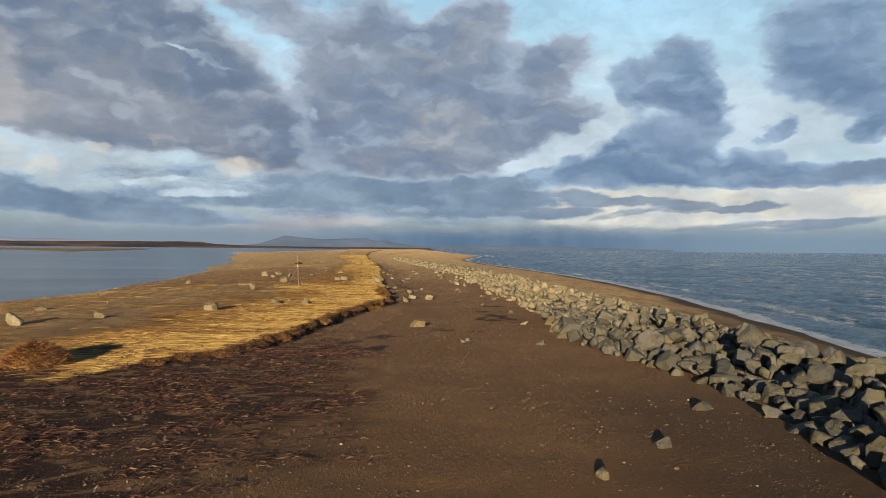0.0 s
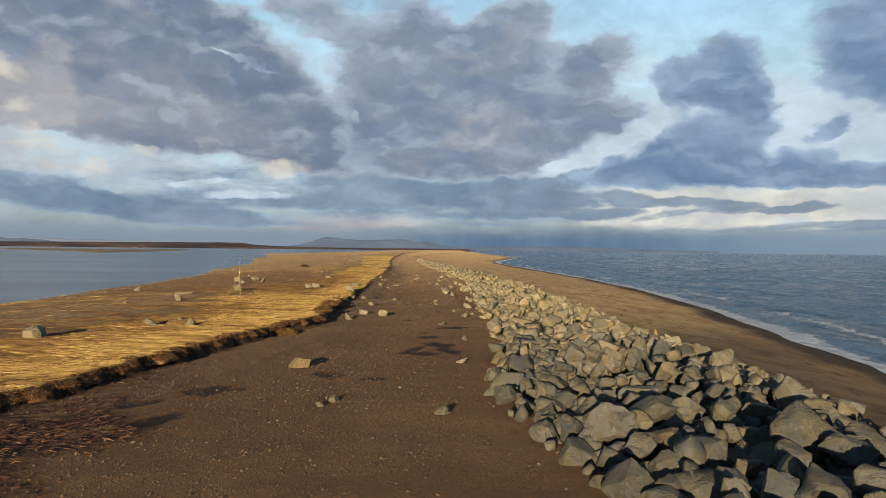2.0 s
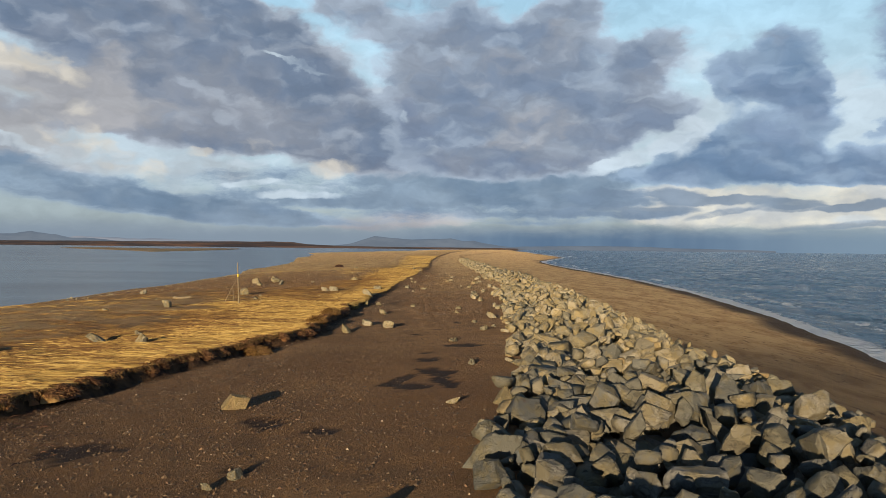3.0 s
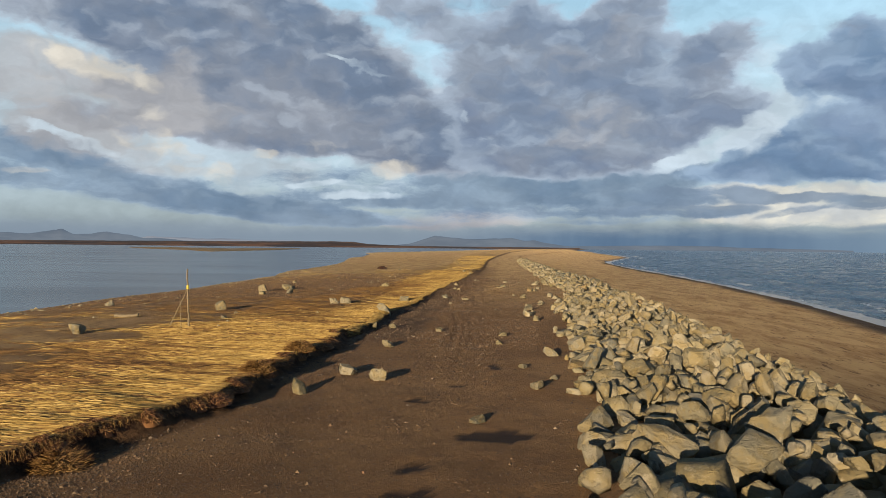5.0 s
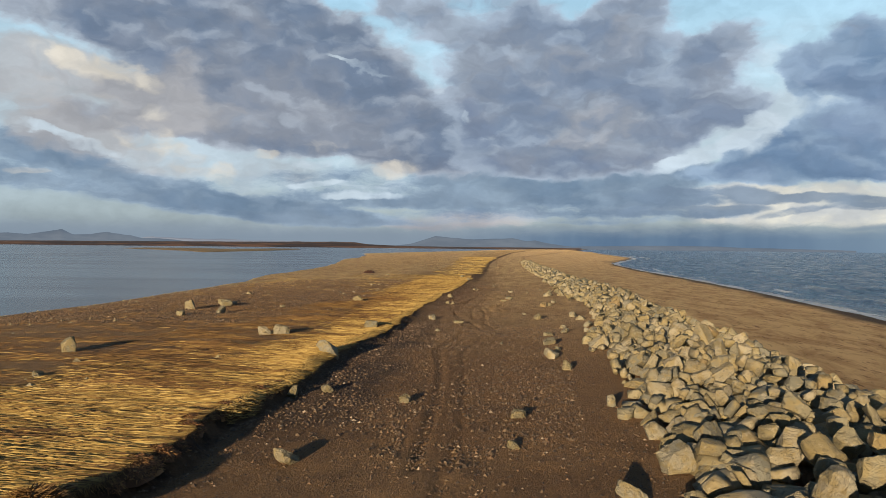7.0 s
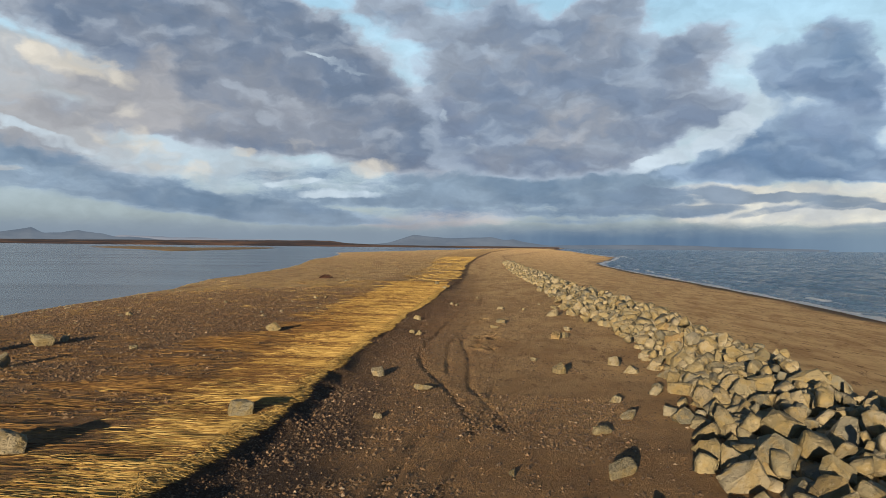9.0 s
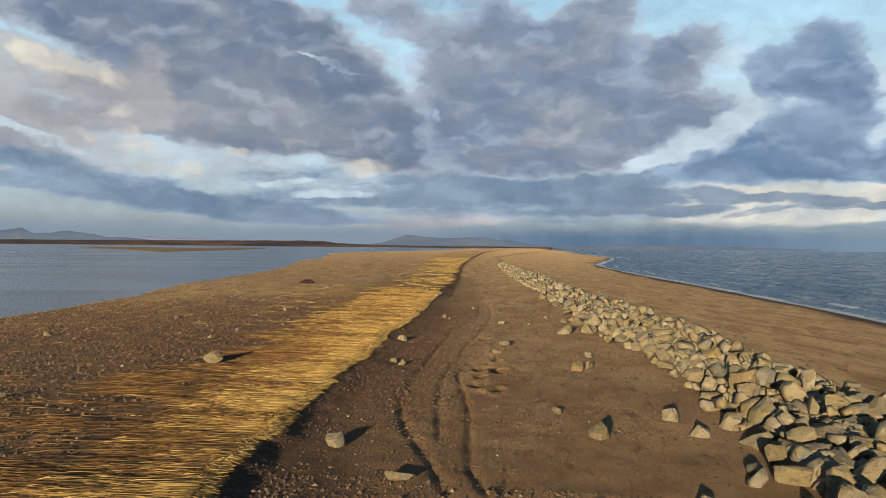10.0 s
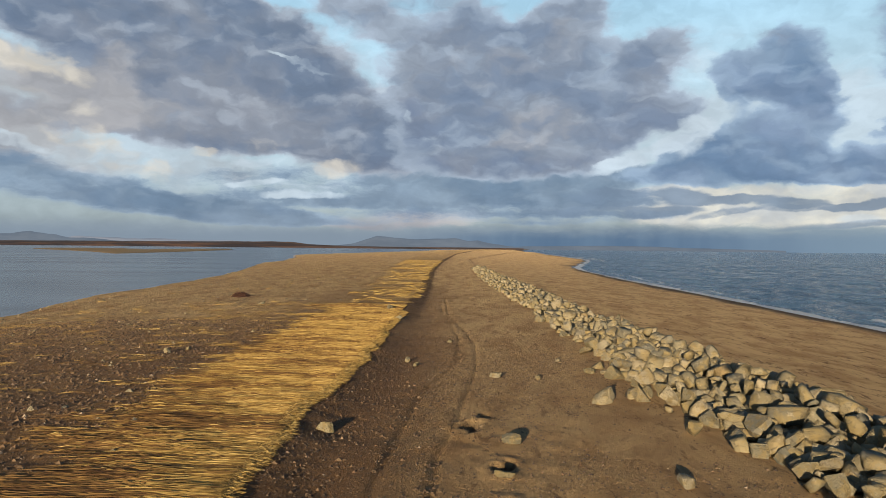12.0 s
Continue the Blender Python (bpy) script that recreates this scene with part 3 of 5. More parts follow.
def line_distance(x, y, pts):
    best = np.full(np.shape(x), 1e9)
    for (ax, ay), (bx, by) in zip(pts[:-1], pts[1:]):
        dx, dy = bx - ax, by - ay
        k = np.clip(((x - ax) * dx + (y - ay) * dy) / (dx * dx + dy * dy), 0, 1)
        best = np.minimum(best, np.hypot(x - ax - k * dx, y - ay - k * dy))
    return best


RUTS = [
    [(-4.5, 83.0), (-5.3, 85.8), (-5.8, 89.8), (-6.3, 97.5), (-6.6, 103.5), (-6.2, 110.6), (-6.9, 118), (-8.6, 127), (-10.8, 140)],
    [(-1.8, 75.9), (-2.5, 78.2), (-3.4, 80.7), (-4.8, 84.2), (-5.8, 88.0)],
    [(-1.2, 76.1), (-1.8, 78.4), (-2.7, 80.8), (-3.5, 86.3), (-4.8, 92.4), (-5.2, 97.6), (-5.1, 100), (-5.3, 109.4), (-5.9, 116), (-7.2, 122.5), (-8.9, 130), (-11.2, 146)],
    [(-3.7, 83.0), (-4.3, 86.2), (-4.8, 89.4), (-5.1, 94.3)],
    [(0.7, 52), (0.1, 59.3), (-0.9, 65), (-1.9, 70.1), (-1.9, 76), (-2.0, 81)],
    [(-0.2, 56), (-0.9, 61), (-1.8, 66), (-2.9, 70.5), (-3.0, 76)],
]
WET = [  # x, y, half length, half width, turn
    (2.05, 36.7, 0.36, 1.25, -8), (2.75, 38.2, 0.62, 0.55, 0), (3.2, 37.0, 0.34, 1.2, 8), (2.65, 35.7, 0.62, 0.42, 0), (2.3, 40.4, 0.5, 0.5, 0), (2.0, 41.8, 0.25, 0.3, 0), (0.15, 31.0, 0.42, 0.5, 20), (1.5, 30.6, 0.42, 0.22, 20), (3.3, 44.3, 0.75, 0.55, 35),
    (0.9, 27.9, 0.28, 0.2, 40), (-2.4, 28.3, 0.85, 0.55, 20), (-3.6, 26.6, 0.5, 0.8, 25), (-2.4, 24.8, 0.3, 0.9, -10), (2.0, 52.5, 0.3, 0.5, 0), (0.8, 47.0, 0.25, 0.25, 0), (1.4, 49.0, 0.4, 0.3, 10),
]
PITS = [(-3.8, 92.2, 0.34), (-3.2, 92.0, 0.36), (-3.6, 89.2, 0.3), (-2.9, 88.7, 0.28), (-4.7, 99.9, 0.34), (-3.7, 96.7, 0.28), (-3.5, 94.2, 0.24), (-4.4, 101.2, 0.22), (-3.6, 90.5, 0.2)]


def wet_mask(x, y):
    out = np.zeros(np.shape(x))
    rag = fbm(x, y, 1.6, 31, 4) - 0.5
    for cx, cy, a, b, turn in WET:
        c, s = math.cos(radians(turn)), math.sin(radians(turn))
        u, v = ((x - cx) * c + (y - cy) * s) / a, (-(x - cx) * s + (y - cy) * c) / b
        out = np.maximum(out, smooth(0.98 + 2.4 * rag - np.hypot(u, v), 0, 0.15))
    return out


def ground_z(x, y):
    x, y = np.asarray(x, float), np.asarray(y, float)
    e, top = edge_x(y), np.interp(y, Y_TOP, Z_TOP)
    s = x - e
    lag, rip, sea = lagoon_x(y), np.interp(y, Y_RIP, X_RIP), np.interp(y, Y_SEA, X_SEA)
    foot, low_z = np.interp(y, Y_CREST, X_CREST) + np.interp(y, Y_FOOT, W_FOOT), np.interp(y, Y_FOOT, Z_FOOT)
    # turf side, falling to the lagoon
    w = np.maximum(e - lag, 1)
    k = np.clip(-s / w, 0, 1)
    left = top * (1 - k) + 0.25 * np.sin(np.pi * k) * (k < 1) - 1.0 * k ** 2.2
    left = left - np.clip((-s - w) * 0.12, 0, 5)
    left = left + (0.16 * (fbm(x, y, 0.35, 41, 4) - 0.5) + 0.10 * (fbm(x * 0.5, y * 2, 1.0, 47, 3) - 0.5)) * (1 - k)
    # track side, with the drop of the bank
    near_blend = smooth(y, 16, 27)
    wide = 0.28 + 0.9 * np.clip(fbm(x * 0.5, y, 0.7, 53, 3) - 0.42, 0, 1) + 0.50 * smooth(y, 58, 70) + 0.8 * smooth(y, 78, 92)
    drop = top * (1 - smooth(s, 0.0, wide)) * near_blend + top * (1 - smooth(s, -1.5, 5.0)) * (1 - near_blend)
    track = drop + 0.10 * (fbm(x, y, 0.3, 51, 4) - 0.5) + 0.055 * (fbm(x, y, 2.0, 57, 3) - 0.5)
    m = smooth(x, rip + 0.4, foot)
    beach_k = np.clip((x - foot) / np.maximum(sea - foot, 1), 0, 1)
    right = track * (1 - m) + m * (low_z + (-1.47 - low_z) * beach_k ** 1.3) + 0.10 * (fbm(x * 2.2, y * 0.3, 0.3, 61, 3) - 0.5) * m * (1 - beach_k)
    right = right - np.clip((x - sea) * 0.09, 0, 5)
    z = np.where(s < 0, left, right)
    for cx, cy, r in PITS:
        d = np.hypot(x - cx, (y - cy) * 0.55) + 0.42 * (fbm(x, y, 4.0, 99, 3) - 0.5)
        z = z - 0.16 * (1 - smooth(d, r * 0.5, r * 0.8)) + 0.05 * np.exp(-((d - r * 1.3) / 0.12) ** 2)
    return z - 0.025 * wet_mask(x, y)


def steps(*spans):
    out = [spans[0][0]]
    for a, b, d in spans:
        n = max(1, int(round((b - a) / d)))
        out += list(a + (b - a) * np.arange(1, n + 1) / n)
    return np.array(out)


def mesh_object(name, verts, faces, material, sharp=False):
    """faces: an (n, 3) or (n, 4) array of vertex numbers."""
    me = bpy.data.meshes.new(name)
    verts, faces = np.asarray(verts, np.float32), np.asarray(faces, np.int32)
    k = faces.shape[1]
    me.vertices.add(len(verts))
    me.vertices.foreach_set("co", verts.ravel())
    me.loops.add(faces.size)
    me.loops.foreach_set("vertex_index", faces.ravel())
    me.polygons.add(len(faces))
    me.polygons.foreach_set("loop_start", np.arange(len(faces), dtype=np.int32) * k)
    me.polygons.foreach_set("use_smooth", np.full(len(faces), not sharp))
    me.update(calc_edges=True)
    me.materials.append(material)
    return new(name, me)


def add_mask(ob, name, values):
    a = ob.data.attributes.new(name, "FLOAT", "POINT")
    a.data.foreach_set("value", np.asarray(values, np.float32))


def grid_faces(rows, cols):
    i = np.arange(rows - 1)[:, None] * cols + np.arange(cols - 1)[None, :]
    return np.stack([i, i + 1, i + cols + 1, i + cols], -1).reshape(-1, 4)


# ---------------------------------------------------------------- ground
def grass_width(y):
    return np.interp(y, [-40, 16, 22, 30, 40, 55, 70, 82, 92, 102, 125, 200, 400, 1300], [0, 0, 4.5, 5.8, 6.6, 7.4, 7.4, 6.2, 5.0, 5.4, 5.6, 6.5, 16, 40])


def grass_cover(x, y):
    """0 to 1: how much of the turf is covered by lodged straw."""
    s = edge_x(y) - x
    w = grass_width(y)
    rag = fbm(x * 0.45, y * 1.3, 0.35, 71, 4) - 0.5
    cover = smooth(w + 5.0 * rag - s, -1.5, 1.5) * (s > -0.05)
    lag = lagoon_x(y)
    tufts = smooth(fbm(x * 0.7, y * 1.7, 0.8, 77, 4), 0.46, 0.66) * (s > 0) * smooth(x - lag, 2, 8) * (0.17 - 0.10 * smooth(y, 76, 90))
    thin = np.maximum(smooth(fbm(x * 0.35, y * 2.0, 0.6, 79, 4), 0.46, 0.64), 0.95 * smooth(np.interp(y, [60, 75, 90, 110], [2.4, 3.0, 4.4, 6.0]) - s, 0, 1.4))
    cover = cover * (1 - smooth(y, 52, 70) * (1 - smooth(y, 125, 180)) * (1 - thin) * 0.93)
    return np.maximum(cover, tufts) * smooth(y, 15, 24)


def make_ground():
    ys = steps((-12, 4, 1.0), (4, 75, 0.27), (75, 101, 0.14), (101, 125, 0.30), (125, 320, 1.0), (320, 1400, 9), (1400, 4900, 125))
    ss = steps((-4800, -300, 180), (-300, -60, 6), (-60, -14, 1.1), (-14, -1, 0.26), (-1, 0.9, 0.065), (0.9, 7.5, 0.075), (7.5, 9.5, 0.11), (9.5, 42, 0.65), (42, 320, 9), (320, 4800, 180))
    Y, S = np.meshgrid(ys, ss, indexing="ij")
    X = S + edge_x(Y[:, 0])[:, None]
    Z = ground_z(X, Y)
    track = (S > 0.3) & (Y > 45) & (Y < 155)
    rut = np.zeros_like(Z)
    xs, yy = X[track], Y[track]
    dip = np.zeros_like(xs)
    for i, line in enumerate(RUTS):
        d = line_distance(xs, yy, line)
        dip = np.minimum(dip, (-0.065 if i < 4 else -0.04) * np.exp(-(d / 0.10) ** 2)) + (0.045 if i < 4 else 0.022) * np.exp(-((d - 0.22) / 0.08) ** 2)
    rut[track] = dip
    ob = mesh_object("ground", np.stack([X, Y, Z + rut], -1).reshape(-1, 3), grid_faces(len(ys), len(ss)), M_GROUND)
    x, y, s = X.ravel(), Y.ravel(), S.ravel()
    sea, lag = np.interp(y, Y_SEA, X_SEA), lagoon_x(y)
    crest = np.interp(y, Y_CREST, X_CREST)
    add_mask(ob, "beach", smooth(x - crest, -0.5, 1.5) + (0.62 * smooth(y, 62, 100) * smooth(s, 1.6, 5.0) * (x < crest) + 0.85 * smooth(y, 105, 180) * (x < crest) + (x < crest) * (s < 0) * 0.75 * smooth(-s, 4, 12) * (1 - 0.75 * smooth(y, 50, 66) * (1 - smooth(y, 104, 130)))) * (0.6 + 0.8 * fbm(x, y, 0.09, 87, 3)))
    wet_and_shade = np.maximum(wet_mask(x, y), smooth(x - sea + 2.6 * fbm(x, y, 0.12, 81, 3), -1.6, 0.4))
    wet_and_shade = np.maximum(wet_and_shade, (0.40 + 0.56 * smooth(58 - y, 0, 14)) * smooth(76 - y, 0, 28) * (x > crest) * np.clip(0.35 + 1.1 * fbm(x * 1.5, y * 0.6, 0.12, 84, 3), 0, 1))
    # pit floors: their shade is painted with the dark wet-ground colour
    for cx, cy, r in PITS:
        wet_and_shade = np.maximum(wet_and_shade, 0.65 * (1 - smooth(np.hypot(x - cx, (y - cy) * 0.55) + 0.42 * (fbm(x, y, 4.0, 99, 3) - 0.5), r * 0.7, r * 1.0)))
    add_mask(ob, "wet_and_shade", np.clip(wet_and_shade, 0, 1))
    add_mask(ob, "turf", grass_cover(x, y) * (0.9 - 0.55 * smooth(y, 52, 70)))
    add_mask(ob, "litter", litter_cover(x, y))
    add_mask(ob, "peat", smooth(s, -0.10, 0.06) * smooth(0.75 - s, 0, 0.35) * smooth(y, 20, 28) * (1 - smooth(y, 56, 66)) + 0.8 * smooth(s, -0.2, 0.1) * smooth(1.6 - s, 0, 0.6) * smooth(y, 118, 140))
    rutted = np.clip(-rut.ravel() / 0.07, 0, 1)
    add_mask(ob, "moist", np.clip(0.42 + 0.30 * smooth(y, 24, 32) - smooth(y, 32, 50) * 0.80 + 0.5 * (fbm(x, y, 0.2, 94, 3) - 0.5), 0, 1) * (s > -1) * (x < crest) + 0.45 * (s < -0.5) * smooth(y, 74, 86) * (1 - smooth(y, 105, 135)) + 0.15 * rutted + 0.55 * (s > 0) * smooth(y, 52, 60) * (1 - smooth(y, 68, 80)) + 0.7 * (s > 0) * smooth(4.5 + 3 * (fbm(x, y, 0.3, 93, 3) - 0.5) - s, 0, 2.5) * smooth(y, 80, 90) * (1 - smooth(y, 112, 126)))
    # darker soil by the first boulders and along the foot of the bank
    add_mask(ob, "dark_soil", 0.75 * smooth(x + 2.5 * (fbm(x, y, 0.35, 96, 3) - 0.5), 2.2, 5.2) * smooth(21 - y, 0, 7) * (x < crest) + (s > 0) * smooth(2.7 + 3.0 * (fbm(x, y, 0.3, 97, 4) - 0.5) - s, 0, 1.1) * smooth(s, 0.2, 0.55) * smooth(y, 52, 64) * (1 - 0.85 * smooth(y, 74, 90)))
    gr = np.clip(1.1 - s / 5.0 + 1.2 * (fbm(x, y, 0.12, 91, 3) - 0.5), 0.12, 1) * (s > 0) + 0.9 * (s <= 0)
    add_mask(ob, "gravel", gr)
    return tagged(ob, "brown gravel and sand spit with wheel ruts and straw turf", "ground", kind="structure")


make_ground()


# ---------------------------------------------------------------- waters
def make_sea():
    ys = steps((-60, 20, 1.4), (20, 210, 1.0), (210, 620, 3), (620, 2000, 30), (2000, 4900, 150))
    ds = steps((-12, 14, 0.4), (14, 75, 0.75), (75, 180, 2.0), (180, 420, 8), (420, 1500, 60), (1500, 4900, 240))
    Y, D = np.meshgrid(ys, ds, indexing="ij")
    X = D + np.interp(Y[:, 0], Y_SEA, X_SEA)[:, None]
    fade = np.clip(1 - D / 300, 0, 1)
    Z = SEA_Z + fade * smooth(D, -2, 6) * (0.20 * np.sin(X * 0.8 + 0.16 * Y + 7 * fbm(X, Y, 0.05, 101, 2)) * fbm(X, Y, 0.07, 104, 3) + 0.34 * np.abs(fbm(X, Y * 0.4, 0.42, 107, 3) - 0.5) ** 0.8 * np.sign(fbm(X, Y * 0.4, 0.42, 107, 3) - 0.5) + 0.10 * (fbm(X, Y * 0.6, 1.3, 109, 2) - 0.5))
    ob = mesh_object("sea", np.stack([X, Y, Z], -1).reshape(-1, 3), grid_faces(len(ys), len(ds)), M_SEA)
    d, x, y = D.ravel(), X.ravel(), Y.ravel()
    wav = 2.0 * (fbm(x * 0.3, y, 0.08, 111, 3) - 0.5)
    surf = np.exp(-((d - 0.6 + wav) / 1.3) ** 2) + 0.55 * np.exp(-((d - 5.5 + 3 * wav) / 0.8) ** 2) * (fbm(x * 0.2, y, 0.05, 117, 3) > 0.5)
    cape = smooth(y, 150, 260) * (1 - smooth(y, 560, 760)) * (0.35 + 0.65 * smooth(y, 300, 420)) * smooth(fbm(x * 0.1, y, 0.035, 119, 3), 0.40, 0.56)
    surf = np.maximum(surf, cape * 0.8 * np.exp(-((np.mod(d + 4 * wav, 26) - 8) / 3.0) ** 2) * np.exp(-d / 60))
    add_mask(ob, "surf", np.clip(surf, 0, 1))
    return tagged(ob, "choppy blue-grey sea with white surf along the beach", "water", kind="structure")


def make_lagoon():
    ys = steps((-60, 400, 10), (400, 2000, 80), (2000, 4900, 300))
    ds = steps((-4600, -400, 200), (-400, 12, 6))
    Y, D = np.meshgrid(ys, ds, indexing="ij")
    X = D + lagoon_x(Y[:, 0])[:, None]
    ob = mesh_object("lagoon", np.stack([X, Y, np.full_like(X, LAG_Z)], -1).reshape(-1, 3), grid_faces(len(ys), len(ds)), M_LAGOON)
    return tagged(ob, "still grey lagoon behind the gravel spit", "water", kind="structure")


make_sea()
make_lagoon()


# ---------------------------------------------------------------- far land
def ridge(name, rows, dist, seed, rough, material, label, category, depth=160.0, base=-3.0):
    """A long hill: rows of (azimuth, elevation) of its skyline, at a distance."""
    az = np.arange(rows[0][0], rows[-1][0] + 0.01, 0.12)
    top = np.interp(az, [r[0] for r in rows], [r[1] for r in rows])
    hump = (fbm(az, az * 0, 0.55, seed, 4) - 0.5) * rough
    top = np.maximum(top + hump * np.clip(top, 0, 0.5) * 2, 0.0)
    prof = [(0.0, 0.0), (0.25, 0.45), (0.55, 0.85), (0.8, 1.0), (1.0, 0.55)]
    vs = []
    for f, g in prof:
        r = dist + f * depth
        jag = 1 + 0.35 * (fbm(az, az * 0 + f * 9, 1.3, seed + 9, 3) - 0.5) * (0 < f < 0.8)
        h = base + (np.tan(np.radians(top)) * (dist + 0.8 * depth) - base + 4.5) * g * jag
        vs.append(np.stack([r * np.sin(np.radians(az)), r * np.cos(np.radians(az)), h], -1))
    ob = mesh_object(name, np.concatenate(vs), grid_faces(len(prof), len(az)), material)
    return tagged(ob, label, category, kind="structure")


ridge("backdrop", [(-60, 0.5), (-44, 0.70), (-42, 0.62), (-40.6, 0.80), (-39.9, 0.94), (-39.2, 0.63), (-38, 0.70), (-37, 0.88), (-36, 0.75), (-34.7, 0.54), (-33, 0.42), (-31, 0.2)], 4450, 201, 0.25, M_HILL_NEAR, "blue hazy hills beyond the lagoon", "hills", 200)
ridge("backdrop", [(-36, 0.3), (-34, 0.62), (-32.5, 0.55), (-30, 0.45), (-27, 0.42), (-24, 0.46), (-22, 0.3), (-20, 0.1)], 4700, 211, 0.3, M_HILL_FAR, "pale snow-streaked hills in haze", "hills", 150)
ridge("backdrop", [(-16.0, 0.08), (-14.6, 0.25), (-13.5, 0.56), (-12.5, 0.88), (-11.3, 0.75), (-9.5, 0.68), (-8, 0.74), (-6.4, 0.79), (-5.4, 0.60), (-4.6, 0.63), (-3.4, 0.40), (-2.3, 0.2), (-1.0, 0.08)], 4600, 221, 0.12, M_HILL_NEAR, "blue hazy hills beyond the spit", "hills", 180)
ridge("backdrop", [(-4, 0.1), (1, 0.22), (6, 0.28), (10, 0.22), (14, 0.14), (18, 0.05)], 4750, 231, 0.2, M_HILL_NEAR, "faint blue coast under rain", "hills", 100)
ridge("far_shore", [(-64, 0.12), (-44, 0.17), (-36, 0.22), (-29, 0.28), (-24, 0.31), (-20.4, 0.38), (-19, 0.34), (-17.7, 0.17), (-15, 0.08), (-12, 0.05), (-8, 0.05), (-3, 0.05), (-1, 0.02)], 2900, 241, 0.10, M_SHORE, "low dark brown tundra shore across the lagoon", "shore", 260)


def make_bar():
    """A flat sedge island in the lagoon: its near shore, and the same line farther out."""
    k = np.linspace(0, 1, 90)
    nx = np.interp(k, [0, 0.25, 0.5, 0.75, 1], [-545, -345, -255, -310, -400])
    ny = np.interp(k, [0, 0.25, 0.5, 0.75, 1], [790, 590, 480, 690, 970])
    thick = np.sin(np.pi * k) ** 0.6
    vs = []
    for f, z in ((0.0, -0.3), (0.02, 0.25), (0.10, 0.45), (0.55, 0.55), (0.9, 0.3), (1.0, -0.3)):
        g = 1 + f * (0.9 * thick + 0.02) * (0.8 + 0.4 * fbm(k * 30, k * 0 + f, 0.6, 251, 3))
        vs.append(np.stack([nx * g, ny * g, LAG_Z + z * (0.3 + 0.7 * thick) * (0.6 + 0.8 * fbm(k * 60, k * 0 + f, 1.0, 257, 3))], -1))
    ob = mesh_object("sandbar", np.concatenate(vs), grid_faces(6, 90), M_BAR)
    return tagged(ob, "low olive sedge island in the lagoon", "sandbar", kind="structure")


make_bar()


# ---------------------------------------------------------------- rocks
def rock_mesh(name, seed, flat=0.75, cuts=11, fine=True):
    """An angular quarried block: a box-like hull of random corners, with worn edges and a slightly rough face."""
    rs = np.random.RandomState(seed)
    bm = bmesh.new()
    half = np.array([0.5 * rs.uniform(0.95, 1.45), 0.5 * rs.uniform(0.62, 1.0), 0.5 * flat * rs.uniform(0.8, 1.15)])
    corner = [bm.verts.new([(a * half[0] + rs.normal() * 0.15), (b * half[1] + rs.normal() * 0.14), (c * half[2] + rs.normal() * 0.12)])
              for a in (-1, 1) for b in (-1, 1) for c in (-1, 1)]
    bmesh.ops.convex_hull(bm, input=corner)
    for i in range(cuts // 2 + 3):
        d = Vector(rs.normal(size=3)).normalized()
        reach = max(v.co.dot(d) for v in bm.verts)
        geom = list(bm.verts) + list(bm.edges) + list(bm.faces)
        cut = bmesh.ops.bisect_plane(bm, geom=geom, plane_co=d * reach * rs.uniform(0.58, 0.86), plane_no=d, clear_outer=True)
        rim = [g for g in cut["geom_cut"] if isinstance(g, bmesh.types.BMEdge)]
        if rim:
            bmesh.ops.contextual_create(bm, geom=rim)
    bmesh.ops.dissolve_limit(bm, angle_limit=radians(12), verts=bm.verts, edges=bm.edges)
    if fine:
        bmesh.ops.bevel(bm, geom=list(bm.edges), offset=0.075, segments=2, affect="EDGES", clamp_overlap=True)
    bmesh.ops.triangulate(bm, faces=bm.faces)
    if fine:
        long = [e for e in bm.edges if e.calc_length() > 0.19]
        bmesh.ops.subdivide_edges(bm, edges=long, cuts=1, use_grid_fill=False)
        bmesh.ops.triangulate(bm, faces=bm.faces)
        bmesh.ops.smooth_vert(bm, verts=bm.verts, factor=0.4, use_axis_x=True, use_axis_y=True, use_axis_z=True)
        for v in bm.verts:
            q = noise.noise(v.co * 3.1 + Vector((seed * 1.7, 0, 0))) * 0.07 + noise.noise(v.co * 7.0 + Vector((0, seed * 2.3, 0))) * 0.05
            v.co += v.co.normalized() * q
    bmesh.ops.recalc_face_normals(bm, faces=bm.faces)
    for f in bm.faces:
        f.smooth = fine
    me = bpy.data.meshes.new(name)
    bm.to_mesh(me)
    bm.free()
    me.materials.append(M_ROCK)
    return me


BLOCKS = [rock_mesh("boulder", 300 + i, 0.46 + 0.46 * (i % 5) / 4, 11 + i % 7) for i in range(24)]
FAR_BLOCKS = [rock_mesh("boulder", 400 + i, 0.46 + 0.46 * (i % 4) / 3, 12 + i % 4, False) for i in range(8)]


def turned(rs, tilt=0.5):
    return Euler((rs.normal() * tilt, rs.normal() * tilt, rs.uniform(0, 6.283))).to_matrix().to_4x4()


def pile_top(x, y):
    rip, crest = np.interp(y, Y_RIP, X_RIP), np.interp(y, Y_CREST, X_CREST)
    q = (x - rip) / np.maximum(crest - rip, 0.5)
    z = np.interp(q, [-0.1, 0.0, 0.25, 0.6, 0.9, 1.0], [0.0, 0.08, 0.26, 0.38, 0.38, 0.30]) + 0.16 * np.clip((28 - y) / 10, 0, 1) * np.clip(q, 0, 1)
    # unseen higher heap before the start, added to shade the nearest boulders
    z = z + 2.0 * np.clip((8 - y) / 5, 0, 1) * np.clip(q * 2, 0, 1)
    over = np.clip((x - crest) / np.interp(y, Y_FOOT, W_FOOT), 0, 1.3)
    return np.where(q > 1, 0.30 + 0.16 * np.clip((28 - y) / 10, 0, 1) + (np.interp(y, Y_FOOT, Z_FOOT) - 0.05) * over, z)


